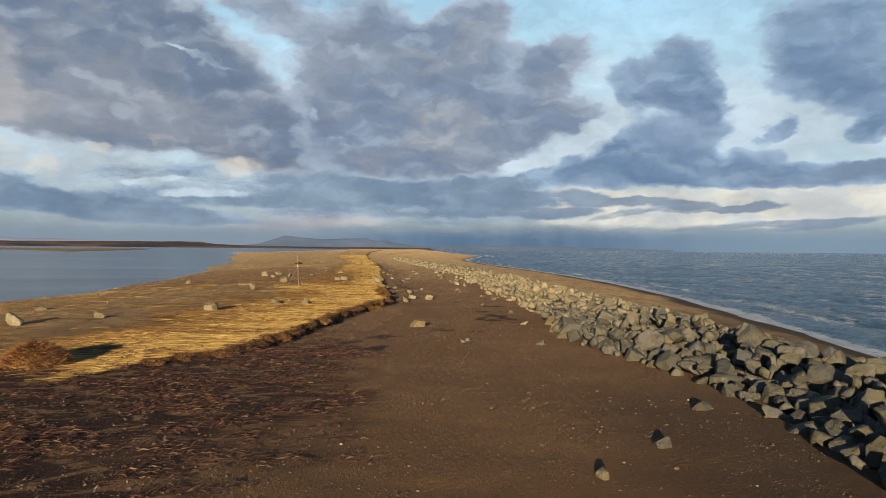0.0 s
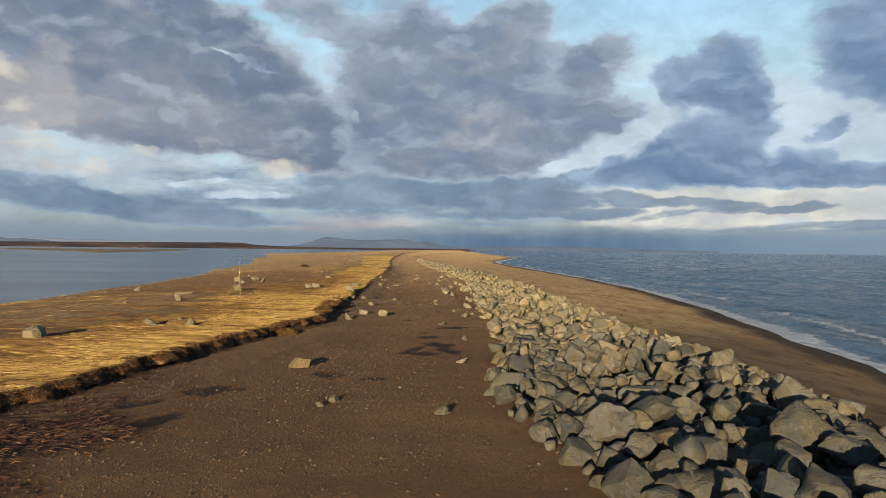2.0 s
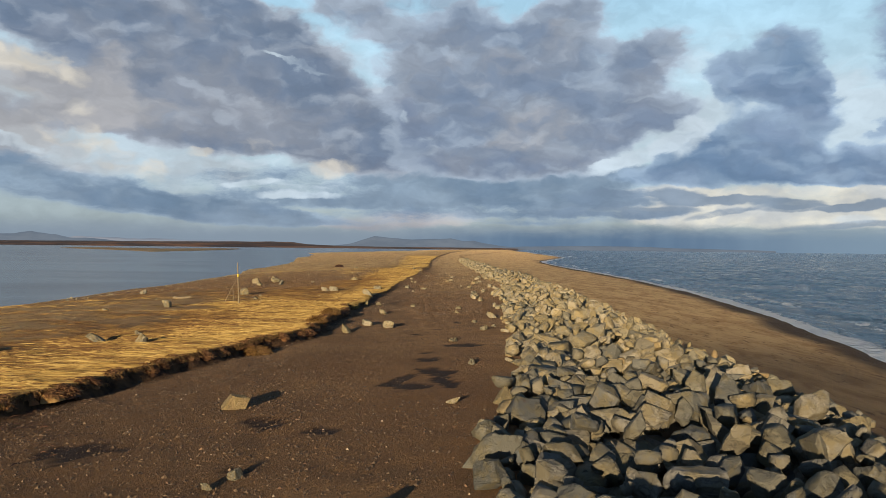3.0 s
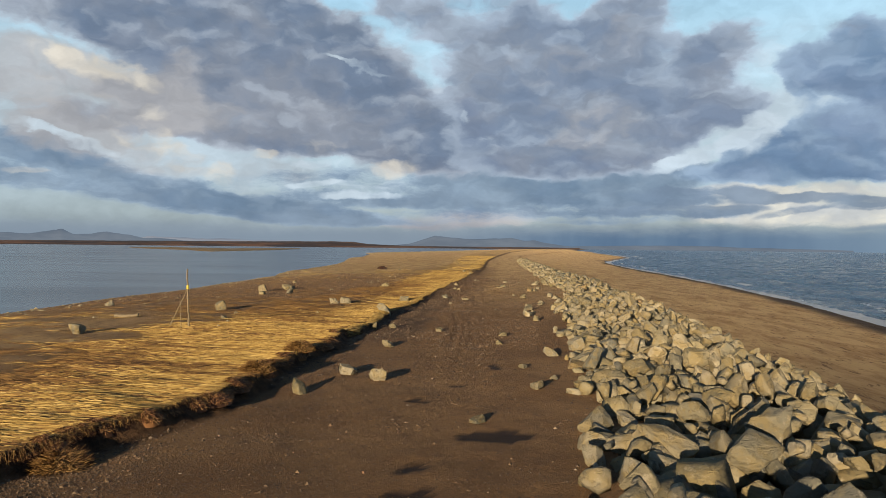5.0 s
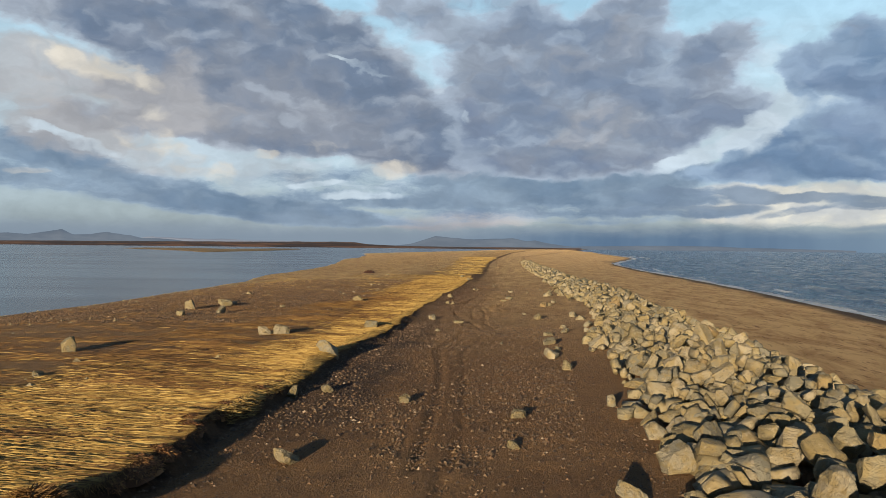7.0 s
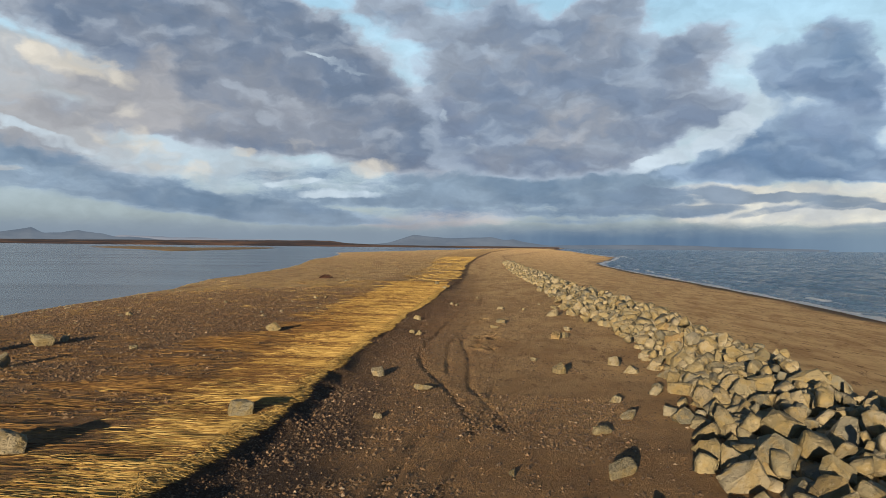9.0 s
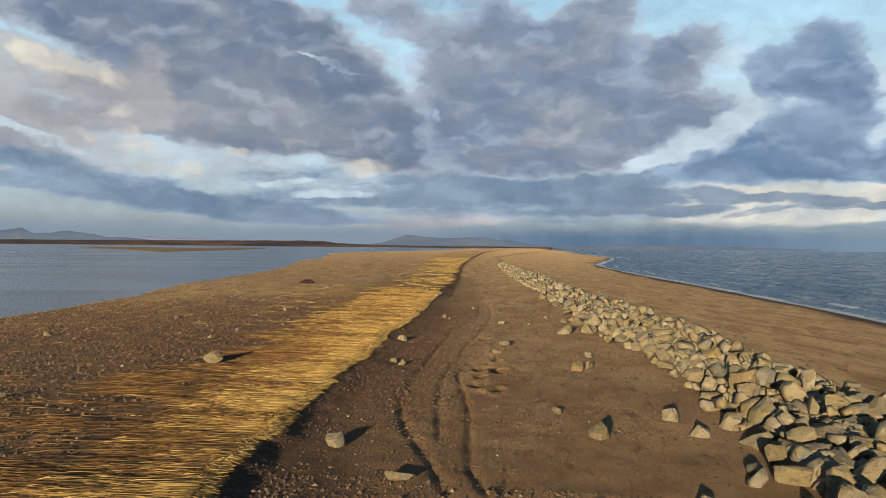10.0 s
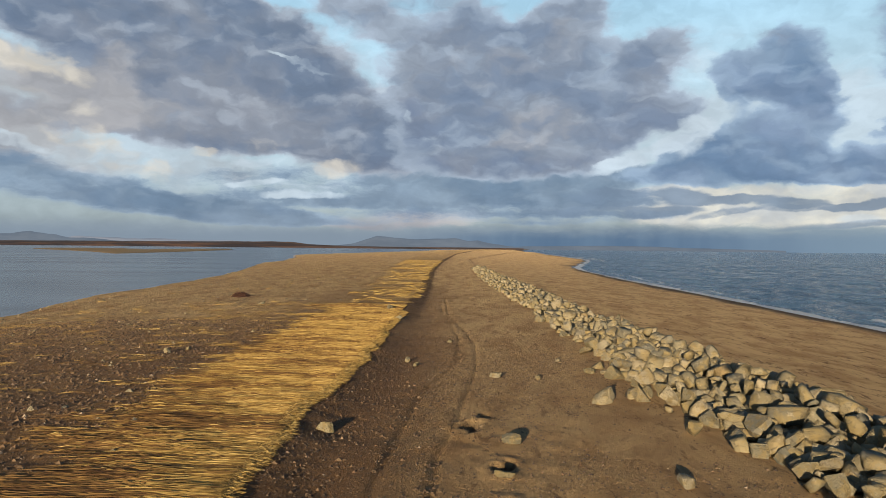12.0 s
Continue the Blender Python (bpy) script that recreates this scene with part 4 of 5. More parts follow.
def make_revetment():
    rs = np.random.RandomState(5)
    spots, cells = [], {}

    def free(x, y, r):
        i, j = int(x // 1.2), int(y // 1.2)
        for a in (i - 1, i, i + 1):
            for b in (j - 1, j, j + 1):
                for px, py, pr in cells.get((a, b), ()):
                    if (px - x) ** 2 + (py - y) ** 2 < (1.02 * (r + pr)) ** 2:
                        return False
        cells.setdefault((i, j), []).append((x, y, r))
        return True

    for size, tries in ((0.78, 300), (0.60, 1700), (0.46, 8000), (0.34, 12000), (0.22, 6000)):
        y = -8 + 250 * rs.rand(tries) ** 1.35
        rip, crest = np.interp(y, Y_RIP, X_RIP), np.interp(y, Y_CREST, X_CREST)
        x = rip - 0.1 + rs.rand(tries) * (crest + np.interp(y, Y_FOOT, W_FOOT) - rip + 0.1)
        ragged = rip + 0.15 + 1.5 * (fbm(x, y, 0.45, 205, 3) - 0.3) * np.clip((y - 18) / 20, 0, 1) - 0.3 * (y < 22)
        out = (rs.rand(tries) < 0.93 * smooth(ragged + 0.7 - x, 0, 0.9)) | ((x < rip + 0.35) & (size > 0.5))
        out |= (size > 0.55) & (y > 46) & (rs.rand(tries) < 0.65)
        for px, py, pd in zip(x[~out], y[~out], size * rs.uniform(0.85, 1.18, tries)[~out]):
            if free(px, py, pd * 0.5):
                spots.append((px, py, pd))
    for d0, tries in ((0.6, 3500),):      # the course below, seen in the gaps
        for _ in range(tries):
            y = -8 + 160 * rs.rand() ** 1.2
            rip, crest = np.interp(y, Y_RIP, X_RIP), np.interp(y, Y_CREST, X_CREST)
            spots.append((rs.uniform(rip + 1.1, crest + 0.8 * np.interp(y, Y_FOOT, W_FOOT)), y, -d0 * rs.uniform(0.8, 1.2)))
    root = tagged(new("rock_revetment"), "long heaped bank of angular pale granite boulders along the track", "rock revetment")
    near = sorted(range(len(spots)), key=lambda i: abs(spots[i][1] - 62) / 52 + abs(spots[i][0] - np.interp(spots[i][1], Y_RIP, X_RIP)) * 0.35 + (9 if spots[i][2] < 0.40 else 0))[:300]
    chosen = set(near)
    vs, fs, base = [], [], 0
    at = np.array(spots)
    tops, grounds = pile_top(at[:, 0], at[:, 1]), ground_z(at[:, 0], at[:, 1])
    for i, (x, y, d) in enumerate(spots):
        low = d < 0
        d = abs(d)
        top = float(tops[i])
        z = top - 0.20 * d + rs.uniform(-0.38, 0.34) * min(1.0, 0.45 + d) - (0.72 if low else 0)
        z = max(z, float(grounds[i]) + 0.12 * d)
        me = BLOCKS[rs.randint(len(BLOCKS))] if y < 96 and d > 0.40 and not low else FAR_BLOCKS[rs.randint(len(FAR_BLOCKS))]
        k = d * 0.97
        m = Matrix.Translation((x, y, z)) @ turned(rs, 0.62) @ Matrix.Diagonal((k, k * rs.uniform(0.85, 1.1), k * rs.uniform(0.85, 1.1), 1))
        if i in chosen and not low:
            o = new("boulder", me)
            o.parent = root
            o.matrix_basis = m
        else:
            co = np.empty(len(me.vertices) * 3, np.float32)
            me.vertices.foreach_get("co", co)
            mm = np.array(m)
            vs.append(co.reshape(-1, 3) @ mm[:3, :3].T + mm[:3, 3])
            lp = np.empty(len(me.loops), np.int32)
            me.loops.foreach_get("vertex_index", lp)
            fs.append(lp.reshape(-1, 3) + base)
            base += len(me.vertices)
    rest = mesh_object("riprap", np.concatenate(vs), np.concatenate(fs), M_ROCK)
    rest.parent = root
    tagged(rest, kind="stuff")
    return root


make_revetment()

# x, y, size of single stones lying on the track
TRACK_STONES = [
    (-1.1, 32.2, 0.52), (-2.4, 47.2, 0.52), (-2.1, 50.1, 0.54), (-1.0, 49.4, 0.60), (-2.6, 55.9, 0.57), (-4.8, 61.2, 0.37), (-4.2, 62.1, 0.40), (-1.8, 61.4, 0.33),
    (1.2, 60.4, 0.40), (2.9, 52.5, 0.42), (3.6, 49.2, 0.44), (4.0, 50.7, 0.24), (1.4, 57.9, 0.30), (3.6, 55.3, 0.5), (2.1, 67.6, 0.48), (1.6, 71.6, 0.44), (2.6, 45.3, 0.36),
    (0.9, 76.4, 0.44), (1.1, 73.4, 0.54), (1.4, 70.0, 0.64), (1.4, 79.8, 0.36), (1.6, 77.9, 0.42), (-5.8, 82.0, 0.60), (-3.9, 80.0, 0.48), (-0.2, 83.8, 0.52), (2.7, 81.8, 0.52),
]
EDGE_STONES = [
    (-0.9, 103.7, 0.72), (-0.5, 92.9, 0.48), (-0.1, 93.5, 0.42), (1.7, 86.0, 0.50), (2.2, 84.5, 0.55), (-3.6, 96.0, 0.38), (-3.6, 98.6, 0.44), (-8.2, 98.9, 0.52), (0.0, 96.2, 0.50),
    (-4.4, 107.4, 0.40), (-2.9, 107.4, 0.28), (-7.7, 109.2, 0.30), (-8.2, 110.2, 0.28), (-1.0, 108.7, 0.46), (-7.2, 116.3, 0.28), (-2.1, 111.4, 0.24), (-4.3, 76.6, 0.20), (-0.8, 73.1, 0.22), (-1.1, 86.1, 0.24),
    (-6.8, 92.6, 0.34), (-7.2, 93.0, 0.26), (4.0, 12.8, 0.42), (2.5, 11.0, 0.26), (5.8, 15.9, 0.42), (3.9, 33.6, 0.34), (3.8, 39.6, 0.32), (1.0, 27.4, 0.24), (3.7, 26.4, 0.34), (0.8, 26.8, 0.2), (-11.4, 125, 0.5),
]
TURF_STONES = [
    (-17.0, 28.4, 0.75), (-11.4, 34.9, 0.78), (-15.0, 31.2, 0.48), (-20.4, 36.1, 0.55), (-9.2, 39.4, 0.56), (-7.6, 39.4, 0.48), (-8.9, 41.4, 0.3), (-14.4, 53.8, 0.68), (-16.4, 51.1, 0.3), (-14.5, 64.6, 0.75), (-11.9, 60.4, 0.45),
    (-10.5, 71.2, 0.66), (-9.9, 71.6, 0.66), (-6.1, 67.0, 0.90), (-7.2, 75.4, 0.66), (-13.0, 90.2, 0.60), (-19.3, 83.8, 0.75), (-20.4, 81.7, 0.75), (-17.1, 79.3, 0.60), (-18.5, 77.7, 0.5), (-19.4, 85.0, 0.45),
    (-15.4, 83.5, 0.33), (-24.8, 69.4, 0.55), (-23.5, 133.0, 0.5), (-13.4, 131.7, 0.5), (-17.5, 109.8, 0.3), (-17.9, 108.8, 0.36), (-22.4, 104, 0.4), (-24, 96, 0.4),
]


def make_stones(rows, label, group, seed):
    rs = np.random.RandomState(seed)
    for x, y, d in rows:
        o = new("rock", BLOCKS[rs.randint(len(BLOCKS))])
        k = d * 0.78
        z = float(ground_z(x, y)) + 0.17 * d
        o.matrix_world = Matrix.Translation((x, y, z)) @ turned(rs, 0.35) @ Matrix.Diagonal((k, k * rs.uniform(0.85, 1.05), k * rs.uniform(0.95, 1.25), 1))
        tagged(o, label, "rock", group)


make_stones(TRACK_STONES, "pale angular granite rock lying on the gravel track", "loose rocks on the track", 21)
make_stones(EDGE_STONES, "small angular granite rock half sunk in gravel", "loose rocks on the track", 22)
make_stones(TURF_STONES, "grey angular granite rock lying in flattened grass", "rocks in the grass", 29)


# ---------------------------------------------------------------- gravel
def scatter_pebbles(name, count, seed, sampler, lo, hi, skew, label, material=M_PEBBLE):
    rs = np.random.RandomState(seed)
    x, y = sampler(rs, count)
    n = len(x)
    z = ground_z(x, y)
    d = lo + (hi - lo) * rs.rand(n) ** skew
    unit = np.array([(1, 0, 0), (0, 1, 0), (-1, 0, 0), (0, -1, 0), (0, 0, 0.85)], float)
    tri = np.array([(0, 1, 4), (1, 2, 4), (2, 3, 4), (3, 0, 4)])
    a = rs.rand(n) * 6.283
    jit = unit[None] * (0.7 + 0.6 * rs.rand(n, 5, 1)) * np.stack([np.ones(n), 0.6 + 0.4 * rs.rand(n), 0.5 + 0.4 * rs.rand(n)], -1)[:, None, :]
    c, s = np.cos(a)[:, None], np.sin(a)[:, None]
    v = np.stack([jit[..., 0] * c - jit[..., 1] * s, jit[..., 0] * s + jit[..., 1] * c, jit[..., 2]], -1) * (d * 0.5)[:, None, None]
    v += np.stack([x, y, z - 0.02 * d], -1)[:, None, :]
    f = (tri[None] + 5 * np.arange(n)[:, None, None]).reshape(-1, 3)
    ob = mesh_object(name, v.reshape(-1, 3), f, material, sharp=True)
    return tagged(ob, label, "gravel", kind="stuff")


def on_track(rs, n):
    y = rs.uniform(6, 122, n)
    e, r = edge_x(y), np.interp(y, Y_RIP, X_RIP)
    k = rs.rand(n) ** 1.25
    x = e + 0.35 + k * (r + 0.6 - e)
    keep = rs.rand(n) < 0.14 + 1.3 * smooth(fbm(x, y, 0.28, 91, 4), 0.44, 0.60)
    return x[keep], y[keep]


def on_turf(rs, n):
    y = rs.uniform(74, 122, n)
    e, lag = edge_x(y), lagoon_x(y)
    x = e - 1 - rs.rand(n) * (e - lag - 2)
    keep = rs.rand(n) > grass_cover(x, y) * 1.3 + 0.05
    return x[keep], y[keep]


def on_near(rs, n):
    y = rs.uniform(5, 42, n)
    x = rs.uniform(-13, 6.0, n)
    x = np.where(y > 24, np.maximum(x, edge_x(y) + 0.5 + 2 * rs.rand(n)), x)
    keep = rs.rand(n) < smooth(fbm(x, y, 0.3, 95, 3), 0.3, 0.6)
    return x[keep], y[keep]


def on_washed(rs, n):
    y = np.where(rs.rand(n) < 0.78, rs.uniform(56, 80, n), rs.uniform(84, 116, n))
    e, r = edge_x(y), np.interp(y, Y_RIP, X_RIP)
    near_part = y < 82
    x = e + 0.5 + rs.rand(n) ** 1.15 * np.where(near_part, (r - e) * 0.85, 3.6)
    keep = rs.rand(n) < 0.22 + smooth(fbm(x, y, 0.35, 98, 4), 0.38, 0.56)
    return x[keep], y[keep]


scatter_pebbles("gravel", 30000, 34, on_washed, 0.025, 0.14, 3.0, "coarse washed gravel strewn over the wheel tracks")
scatter_pebbles("gravel", 90000, 31, on_track, 0.022, 0.11, 4.0, "mixed grey and brown beach gravel on the track")
scatter_pebbles("gravel", 75000, 32, on_turf, 0.035, 0.20, 2.8, "dark broken shingle between straw patches")
scatter_pebbles("gravel", 100000, 33, on_near, 0.016, 0.055, 2.8, "fine pale gravel among dark plant litter")


def on_shore(rs, n):
    y = 36 + 190 * rs.rand(n) ** 1.2
    x = lagoon_x(y) + 0.6 + 5.5 * rs.rand(n) ** 2.0
    keep = rs.rand(n) < smooth(fbm(x, y, 0.10, 103, 3), 0.36, 0.60)
    return x[keep], y[keep]


def on_flat(rs, n):
    y = rs.uniform(40, 210, n)
    e = edge_x(y)
    x = e - 1.5 - rs.rand(n) * (e - lagoon_x(y) - 3)
    keep = rs.rand(n) < 0.25 + 0.75 * smooth(fbm(x, y, 0.08, 105, 3), 0.44, 0.60)
    return x[keep], y[keep]


scatter_pebbles("shore_stones", 1100, 35, on_shore, 0.12, 0.42, 1.8, "pale broken stones along the lagoon shore", M_ROCK)
scatter_pebbles("scattered_stones", 900, 36, on_flat, 0.10, 0.36, 2.0, "small pale stones scattered over the gravel flat", M_ROCK)


# ---------------------------------------------------------------- grass
def blades(name, x, y, length, width, lift, heading, material, label, category, seed, droop=0.0):
    rs = np.random.RandomState(seed)
    n = len(x)
    z = ground_z(x, y)
    c, s = np.cos(heading), np.sin(heading)
    tilt = lift * rs.uniform(0.4, 1.3, n)
    mx, my = x + c * length * 0.5, y + s * length * 0.5
    tx, ty = x + c * length, y + s * length
    zm = np.maximum(z + tilt, ground_z(mx, my) + 0.02) if droop == 0 else z + tilt
    zt = np.maximum(z + tilt * 0.7, ground_z(tx, ty) + 0.01) if droop == 0 else z - droop * length
    wx, wy = -s * width * 0.5, c * width * 0.5
    up = rs.uniform(0.0, 1.1, n) * width
    v = np.stack([
        np.stack([x, y, z - 0.01], -1), np.stack([mx + wx, my + wy, zm + up], -1),
        np.stack([mx - wx, my - wy, zm], -1), np.stack([tx, ty, zt], -1)], 1)
    f = np.array([(0, 1, 2), (2, 1, 3)])
    f = (f[None] + 4 * np.arange(n)[:, None, None]).reshape(-1, 3)
    ob = mesh_object(name, v.reshape(-1, 3), f, material)
    return tagged(ob, label, category, kind="stuff")


def make_grass():
    rs = np.random.RandomState(44)
    n = 820000
    y = 17 + 118 * rs.rand(n)
    x = edge_x(y) + 0.12 - rs.rand(n) ** 1.25 * 26
    keep = rs.rand(n) < grass_cover(x, y) ** 1.2 * (1 - 0.35 * smooth(edge_x(y) - x, 1.5, 4.5) * smooth(y, 62, 74) * (1 - smooth(y, 92, 104)))
    x, y = x[keep], y[keep]
    n = len(x)
    swirl = fbm(x, y, 0.25, 131, 3) - 0.5
    heading = 0.19 + 0.45 * swirl + rs.normal(0, 0.07, n)
    span = rs.uniform(0.4, 1.25, n)
    x = np.minimum(x, edge_x(y) + 0.10 - span)
    clump = fbm(x, y * 2, 0.8, 137, 3)
    wd, lift = rs.uniform(0.006, 0.018, n), 0.012 + 0.075 * clump ** 2.2
    far_in = smooth(edge_x(y) - x, 0.9, 4.5) * smooth(y, 54, 68) * (1 - smooth(y, 92, 110))
    brown = rs.rand(n) < 0.14 + 0.82 * far_in + 0.65 * smooth(edge_x(y) - x, 1.6, 6.0) * (1 - smooth(y, 46, 60)) + 0.55 * smooth(fbm(x * 0.5, y * 2.0, 0.5, 141, 4), 0.52, 0.66)
    for pick, mat, lab in ((~brown, M_STRAW, "golden dry grass combed flat by wind and flood"), (brown, M_THATCH, "brown rotting grass lying among golden straw")):
        blades("lodged_grass", x[pick], y[pick], span[pick], wd[pick], lift[pick], heading[pick], mat, lab, "grass", 45)
    n = 26000
    y = 135 + 190 * rs.rand(n)
    x = edge_x(y) - rs.rand(n) ** 1.2 * 40
    keep = rs.rand(n) < grass_cover(x, y) * smooth(fbm(x, y * 1.5, 0.3, 145, 4), 0.36, 0.62)
    x, y = x[keep], y[keep]
    n = len(x)
    blades("lodged_grass", x, y, rs.uniform(0.6, 1.5, n), rs.uniform(0.03, 0.06, n), np.full(n, 0.06), rs.normal(0, 0.3, n), M_STRAW, "golden dry grass combed flat by wind and flood", "grass", 46)
    # shaggy fringe over the lip of the bank
    n = 42000
    y = 20 + 110 * rs.rand(n)
    x = edge_x(y) - 0.10 + 0.16 * rs.rand(n)
    ln = rs.uniform(0.05, 0.24, n) * (0.4 + fbm(x, y, 1.1, 139, 3))
    wd, hd = rs.uniform(0.007, 0.016, n), rs.normal(0.0, 0.9, n)
    a = y < 57 + 8 * rs.rand(n)
    blades("bank_fringe", x[a], y[a], ln[a], wd[a], np.full(a.sum(), 0.03), hd[a], M_THATCH, "shaggy brown dead grass hanging over the turf bank", "grass", 47, droop=0.5)
    n = 36000
    y = 58 + 72 * rs.rand(n)
    span = rs.uniform(0.10, 0.40, n)
    x = edge_x(y) + 0.38 * rs.rand(n) ** 1.5 - 0.55 * span
    blades("bank_fringe", x, y, span, rs.uniform(0.008, 0.018, n), 0.01 + 0.04 * rs.rand(n), 0.1 + rs.normal(0, 0.8, n), M_STRAW, "golden straw matted along the lip of the bank", "grass", 48)


make_grass()


def make_litter():
    rs = np.random.RandomState(66)
    n = 90000
    y = 4 + 27 * rs.rand(n)
    x = -14 + 15 * rs.rand(n)
    keep = rs.rand(n) < litter_cover(x, y) * smooth(fbm(x, y * 1.6, 0.9, 143, 4), 0.40, 0.62)
    x, y = x[keep], y[keep]
    n = len(x)
    blades("plant_litter", x, y, rs.uniform(0.06, 0.34, n), rs.uniform(0.008, 0.022, n), 0.01 + 0.05 * rs.rand(n) ** 2, 0.35 + rs.normal(0, 0.8, n), M_LITTER, "dark reddish rotting plant litter strewn on gravel", "litter", 67)


make_litter()

def tussock(x, y, r, h, label, count, seed, material):
    rs = np.random.RandomState(seed)
    a = rs.rand(count) * 6.283
    q = r * np.sqrt(rs.rand(count))
    bx, by = q * np.cos(a), q * np.sin(a)
    z0 = float(ground_z(x, y))
    rise = h * (1 - (q / r) ** 2)
    head = a + rs.normal(0, 0.7, count)
    ln = rs.uniform(0.06, 0.22, count) * (0.6 + h)
    w = rs.uniform(0.006, 0.014, count)
    c, s = np.cos(head), np.sin(head)
    wx, wy = -s * w * 0.5, c * w * 0.5
    tz = rise + ln * rs.uniform(-0.5, 0.7, count)
    v = np.stack([np.stack([bx - wx, by - wy, rise - 0.02], -1), np.stack([bx + wx, by + wy, rise], -1), np.stack([bx + c * ln, by + s * ln, np.maximum(tz, 0.0)], -1)], 1).reshape(-1, 3)
    f = np.arange(count * 3).reshape(-1, 3)
    # the solid heart of the clump
    k = 14
    ang = np.arange(k) * 6.283 / k
    ring = [np.stack([r * g * np.cos(ang) * rs.uniform(0.85, 1.1, k), r * g * np.sin(ang) * rs.uniform(0.85, 1.1, k), np.full(k, h * (1 - g * g) - 0.04)], -1) for g in (1.0, 0.75, 0.4, 0.08)]
    q4 = np.concatenate(ring)
    gf = []
    for i in range(3):
        for j in range(k):
            p0, p1 = i * k + j, i * k + (j + 1) % k
            gf += [(p0, p1, p1 + k), (p0, p1 + k, p0 + k)]
    gf += [(3 * k, 3 * k + j, 3 * k + j + 1) for j in range(1, k - 1)]
    v = np.concatenate([v, q4])
    f = np.concatenate([f, np.array(gf) + 3 * count])
    o = mesh_object("grass_tussock", v, f, material)
    o.location = (x, y, z0)
    return tagged(o, label, "tussock")


def make_sod():
    """Rounded clods of matted brown sod bulging over the lip of the bank."""
    rs = np.random.RandomState(58)
    vs, fs, base = [], [], 0
    y = 19.5
    while y < 62:
        r = rs.uniform(0.20, 0.48)
        e = float(edge_x(np.array(y)))
        x0, h = e + rs.uniform(-0.26, 0.0), rs.uniform(0.10, 0.20)
        z0 = float(ground_z(e - 0.2, y)) - 0.11
        n = int(900 * r / 0.35)
        a, q = rs.rand(n) * 6.283, r * np.sqrt(rs.rand(n))
        bx, by = x0 + q * np.cos(a), y + q * np.sin(a)
        rise = z0 + h * (1 - (q / r) ** 2) - 0.12 * np.clip(bx - e, 0, 1)
        head, ln, w = a + rs.normal(0, 0.8, n), rs.uniform(0.03, 0.12, n), rs.uniform(0.006, 0.012, n)
        c, s = np.cos(head), np.sin(head)
        tip = rise + ln * rs.uniform(-0.9, 0.35, n)
        vs.append(np.stack([np.stack([bx + s * w, by - c * w, rise], -1), np.stack([bx - s * w, by + c * w, rise + 0.01], -1), np.stack([bx + c * ln, by + s * ln, tip], -1)], 1).reshape(-1, 3))
        fs.append(np.arange(n * 3).reshape(-1, 3) + base)
        base += 3 * n
        k = 12
        ang = np.arange(k) * 6.283 / k
        ring = [np.stack([x0 + r * g * np.cos(ang) * rs.uniform(0.85, 1.1, k), y + r * g * np.sin(ang) * rs.uniform(0.85, 1.1, k), np.full(k, z0 + h * (1 - g * g) - 0.03 - 0.10 * (g > 0.9))], -1) for g in (1.0, 0.75, 0.4, 0.06)]
        vs.append(np.concatenate(ring))
        i, j = np.repeat(np.arange(3), k) * k, np.tile(np.arange(k), 3)
        j1 = (j + 1) % k
        fs.append(np.concatenate([np.stack([i + j, i + j1, i + j1 + k], -1), np.stack([i + j, i + j1 + k, i + j + k], -1)]) + base)
        base += 4 * k
        y += r * rs.uniform(0.7, 1.5)
    ob = mesh_object("bank_sod", np.concatenate(vs), np.concatenate(fs), M_SOD)
    return tagged(ob, "rounded reddish brown sod clods along the turf bank", "sod", kind="stuff")


make_sod()
tussock(-11.2, 19.6, 0.85, 0.62, "large shaggy golden brown grass clump on bare soil", 4200, 51, M_SOD)
tussock(-4.0, 48.0, 0.42, 0.28, "brown grass tussock on the lip of the bank", 1500, 52, M_THATCH)
tussock(-4.5, 52.0, 0.45, 0.30, "brown grass tussock on the lip of the bank", 1500, 53, M_THATCH)
tussock(-3.9, 40.5, 0.5, 0.25, "brown grass tussock on the lip of the bank", 1500, 54, M_THATCH)
tussock(-28.6, 141.0, 0.8, 0.42, "low dry dark shrub on shingle", 900, 55, M_LITTER)


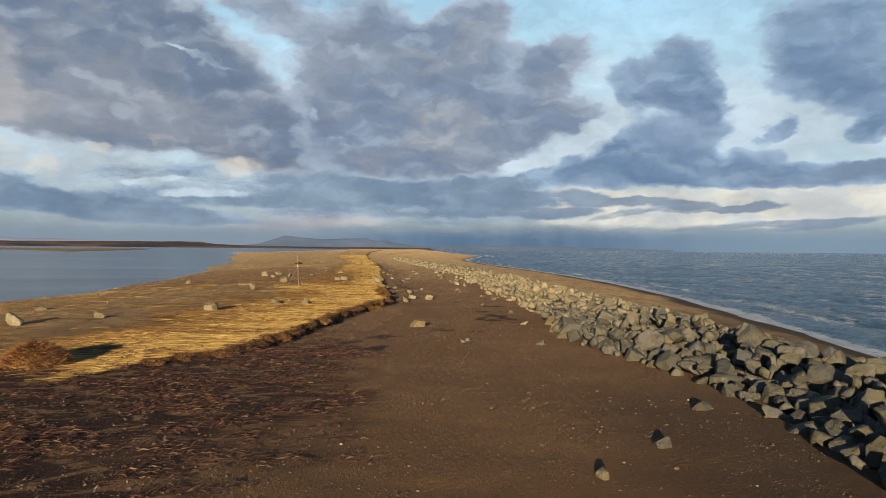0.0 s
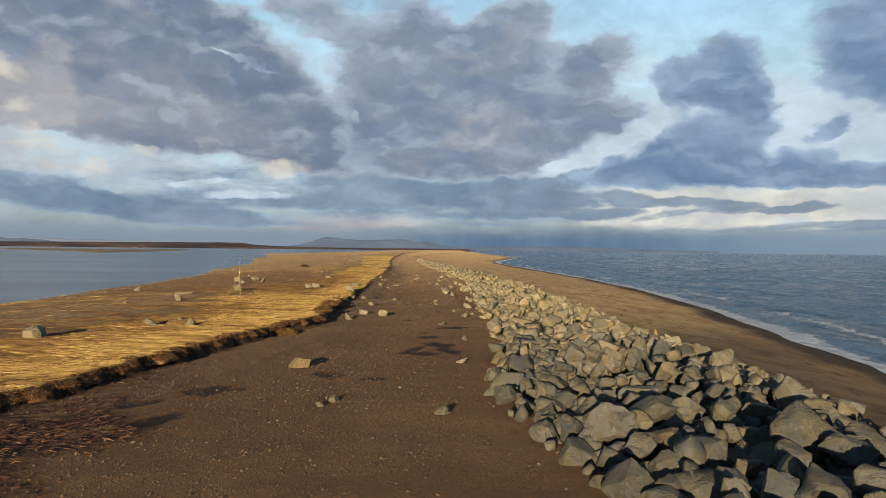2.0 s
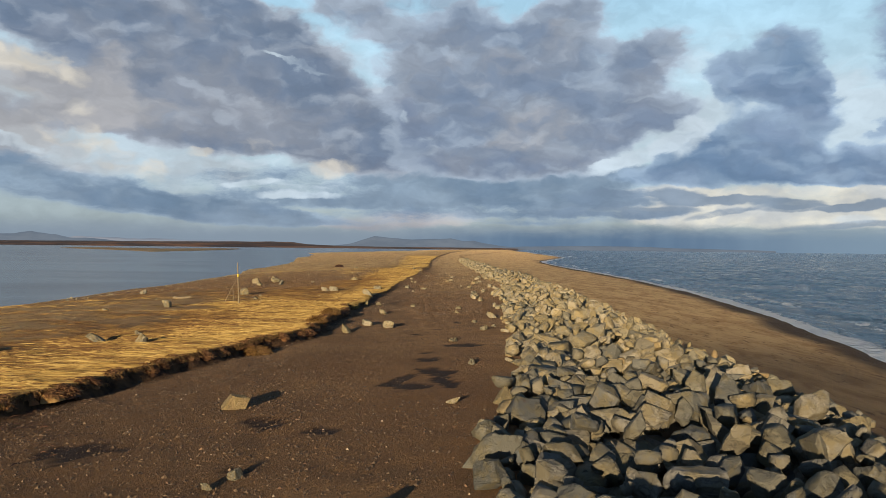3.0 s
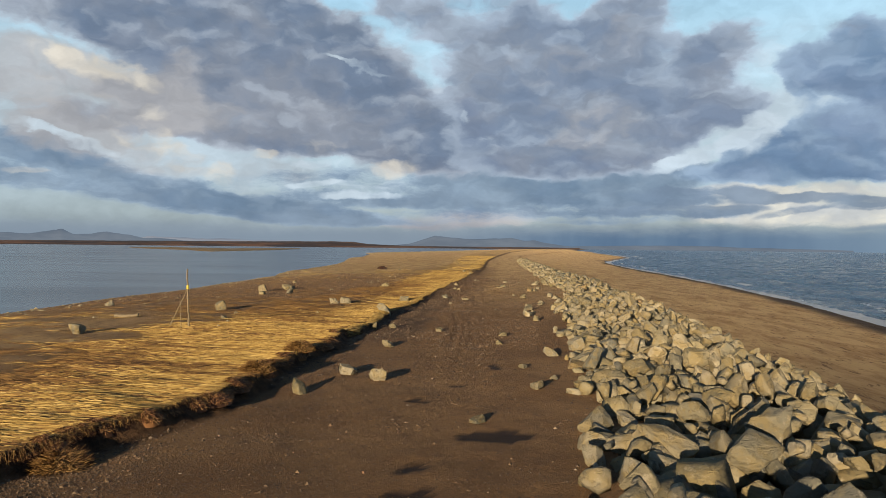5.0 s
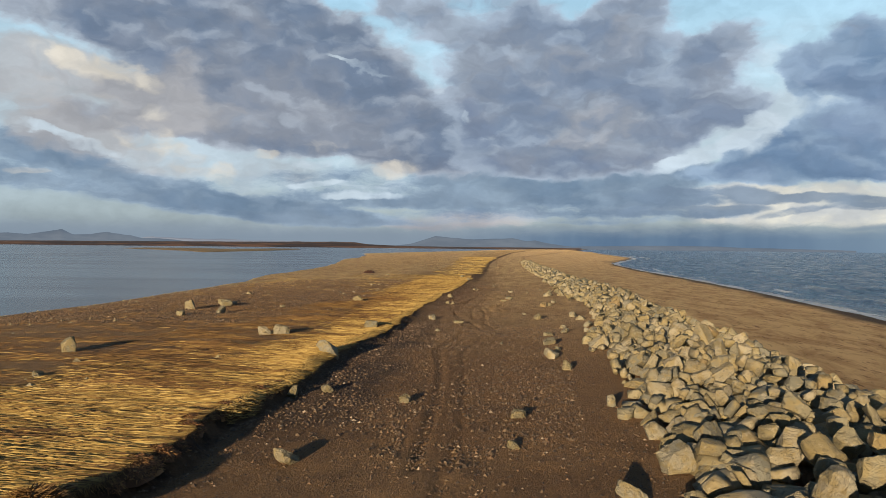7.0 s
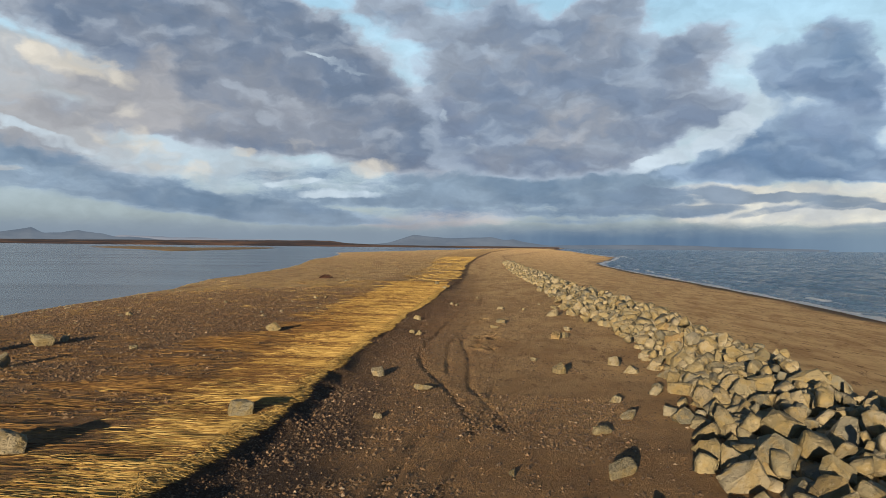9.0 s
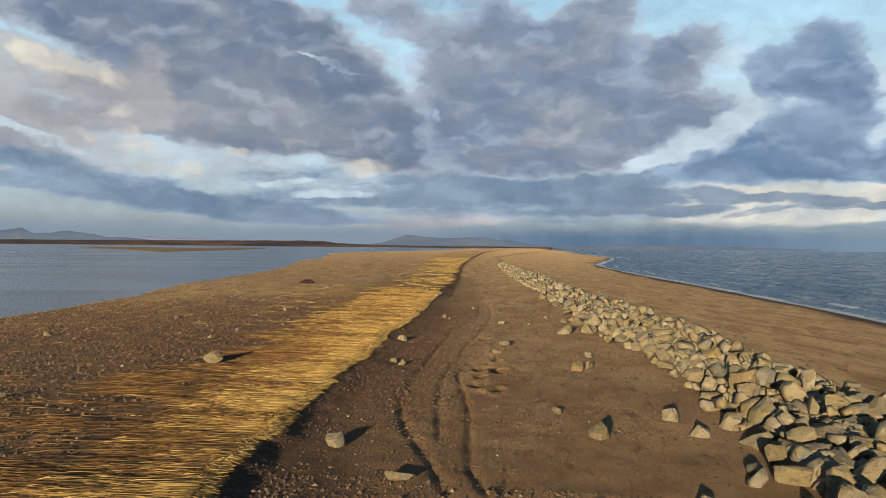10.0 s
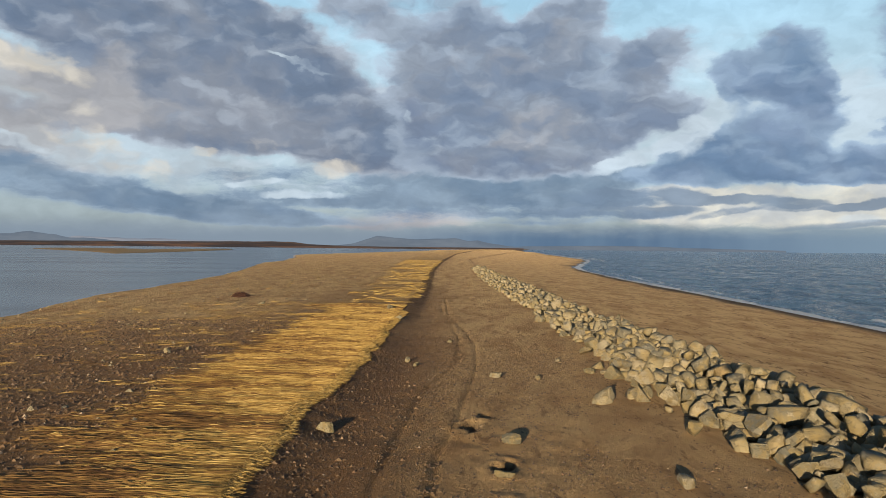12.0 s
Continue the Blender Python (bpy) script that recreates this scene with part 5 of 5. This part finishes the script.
# ---------------------------------------------------------------- driftwood post
def part(name, bm, material, parent, label=""):
    me = bpy.data.meshes.new(name)
    bm.to_mesh(me)
    bm.free()
    me.materials.append(material)
    o = new(name, me)
    o.parent = parent
    return tagged(o, label)


def pole_bm(a, b, r0, r1, seed, segs=8, bend=0.03):
    rs = np.random.RandomState(seed)
    a, b = Vector(a), Vector(b)
    d = (b - a).normalized()
    u = d.orthogonal().normalized()
    w = d.cross(u)
    bm = bmesh.new()
    rings = []
    for i in range(segs + 1):
        k = i / segs
        c = a.lerp(b, k) + u * rs.normal() * bend + w * rs.normal() * bend
        r = r0 + (r1 - r0) * k
        rings.append([bm.verts.new(c + (u * math.cos(j * 0.8976) + w * math.sin(j * 0.8976)) * r * rs.uniform(0.85, 1.15)) for j in range(7)])
    for p, q in zip(rings[:-1], rings[1:]):
        for j in range(7):
            bm.faces.new((p[j], p[(j + 1) % 7], q[(j + 1) % 7], q[j]))
    bm.faces.new(rings[0][::-1])
    bm.faces.new(rings[-1])
    return bm


def make_post():
    x, y = -11.5, 56.8
    root = tagged(new("driftwood_post"), "weathered driftwood post propped by two thin braces", "post")
    root.location = (x, y, float(ground_z(x, y)))
    part("post", pole_bm((0, 0, -0.2), (-0.12, 0, 2.42), 0.040, 0.028, 61, 12, 0.008), M_WOOD, root)
    part("brace", pole_bm((-1.02, 0.1, -0.1), (-0.08, 0.03, 1.62), 0.018, 0.012, 62, 8, 0.01), M_WOOD, root)
    part("brace", pole_bm((-0.15, -0.35, -0.1), (-0.40, -0.02, 1.05), 0.016, 0.012, 63, 8, 0.01), M_WOOD, root)
    bm = bmesh.new()
    bmesh.ops.create_cone(bm, cap_ends=True, segments=12, radius1=0.050, radius2=0.046, depth=0.16)
    bmesh.ops.translate(bm, verts=bm.verts, vec=(-0.085, 0, 1.66))
    part("tape", bm, M_TAPE, root, "yellow marker tape")


make_post()
log = tagged(new("driftwood_log"), "pale bleached driftwood log on the grass", "log")
log.location = (-16.6, 59.6, float(ground_z(-16.6, 59.6)) + 0.08)
part("trunk", pole_bm((-0.55, 0, 0), (0.55, 0.25, 0.02), 0.10, 0.07, 64, 8, 0.02), M_WOOD, log)
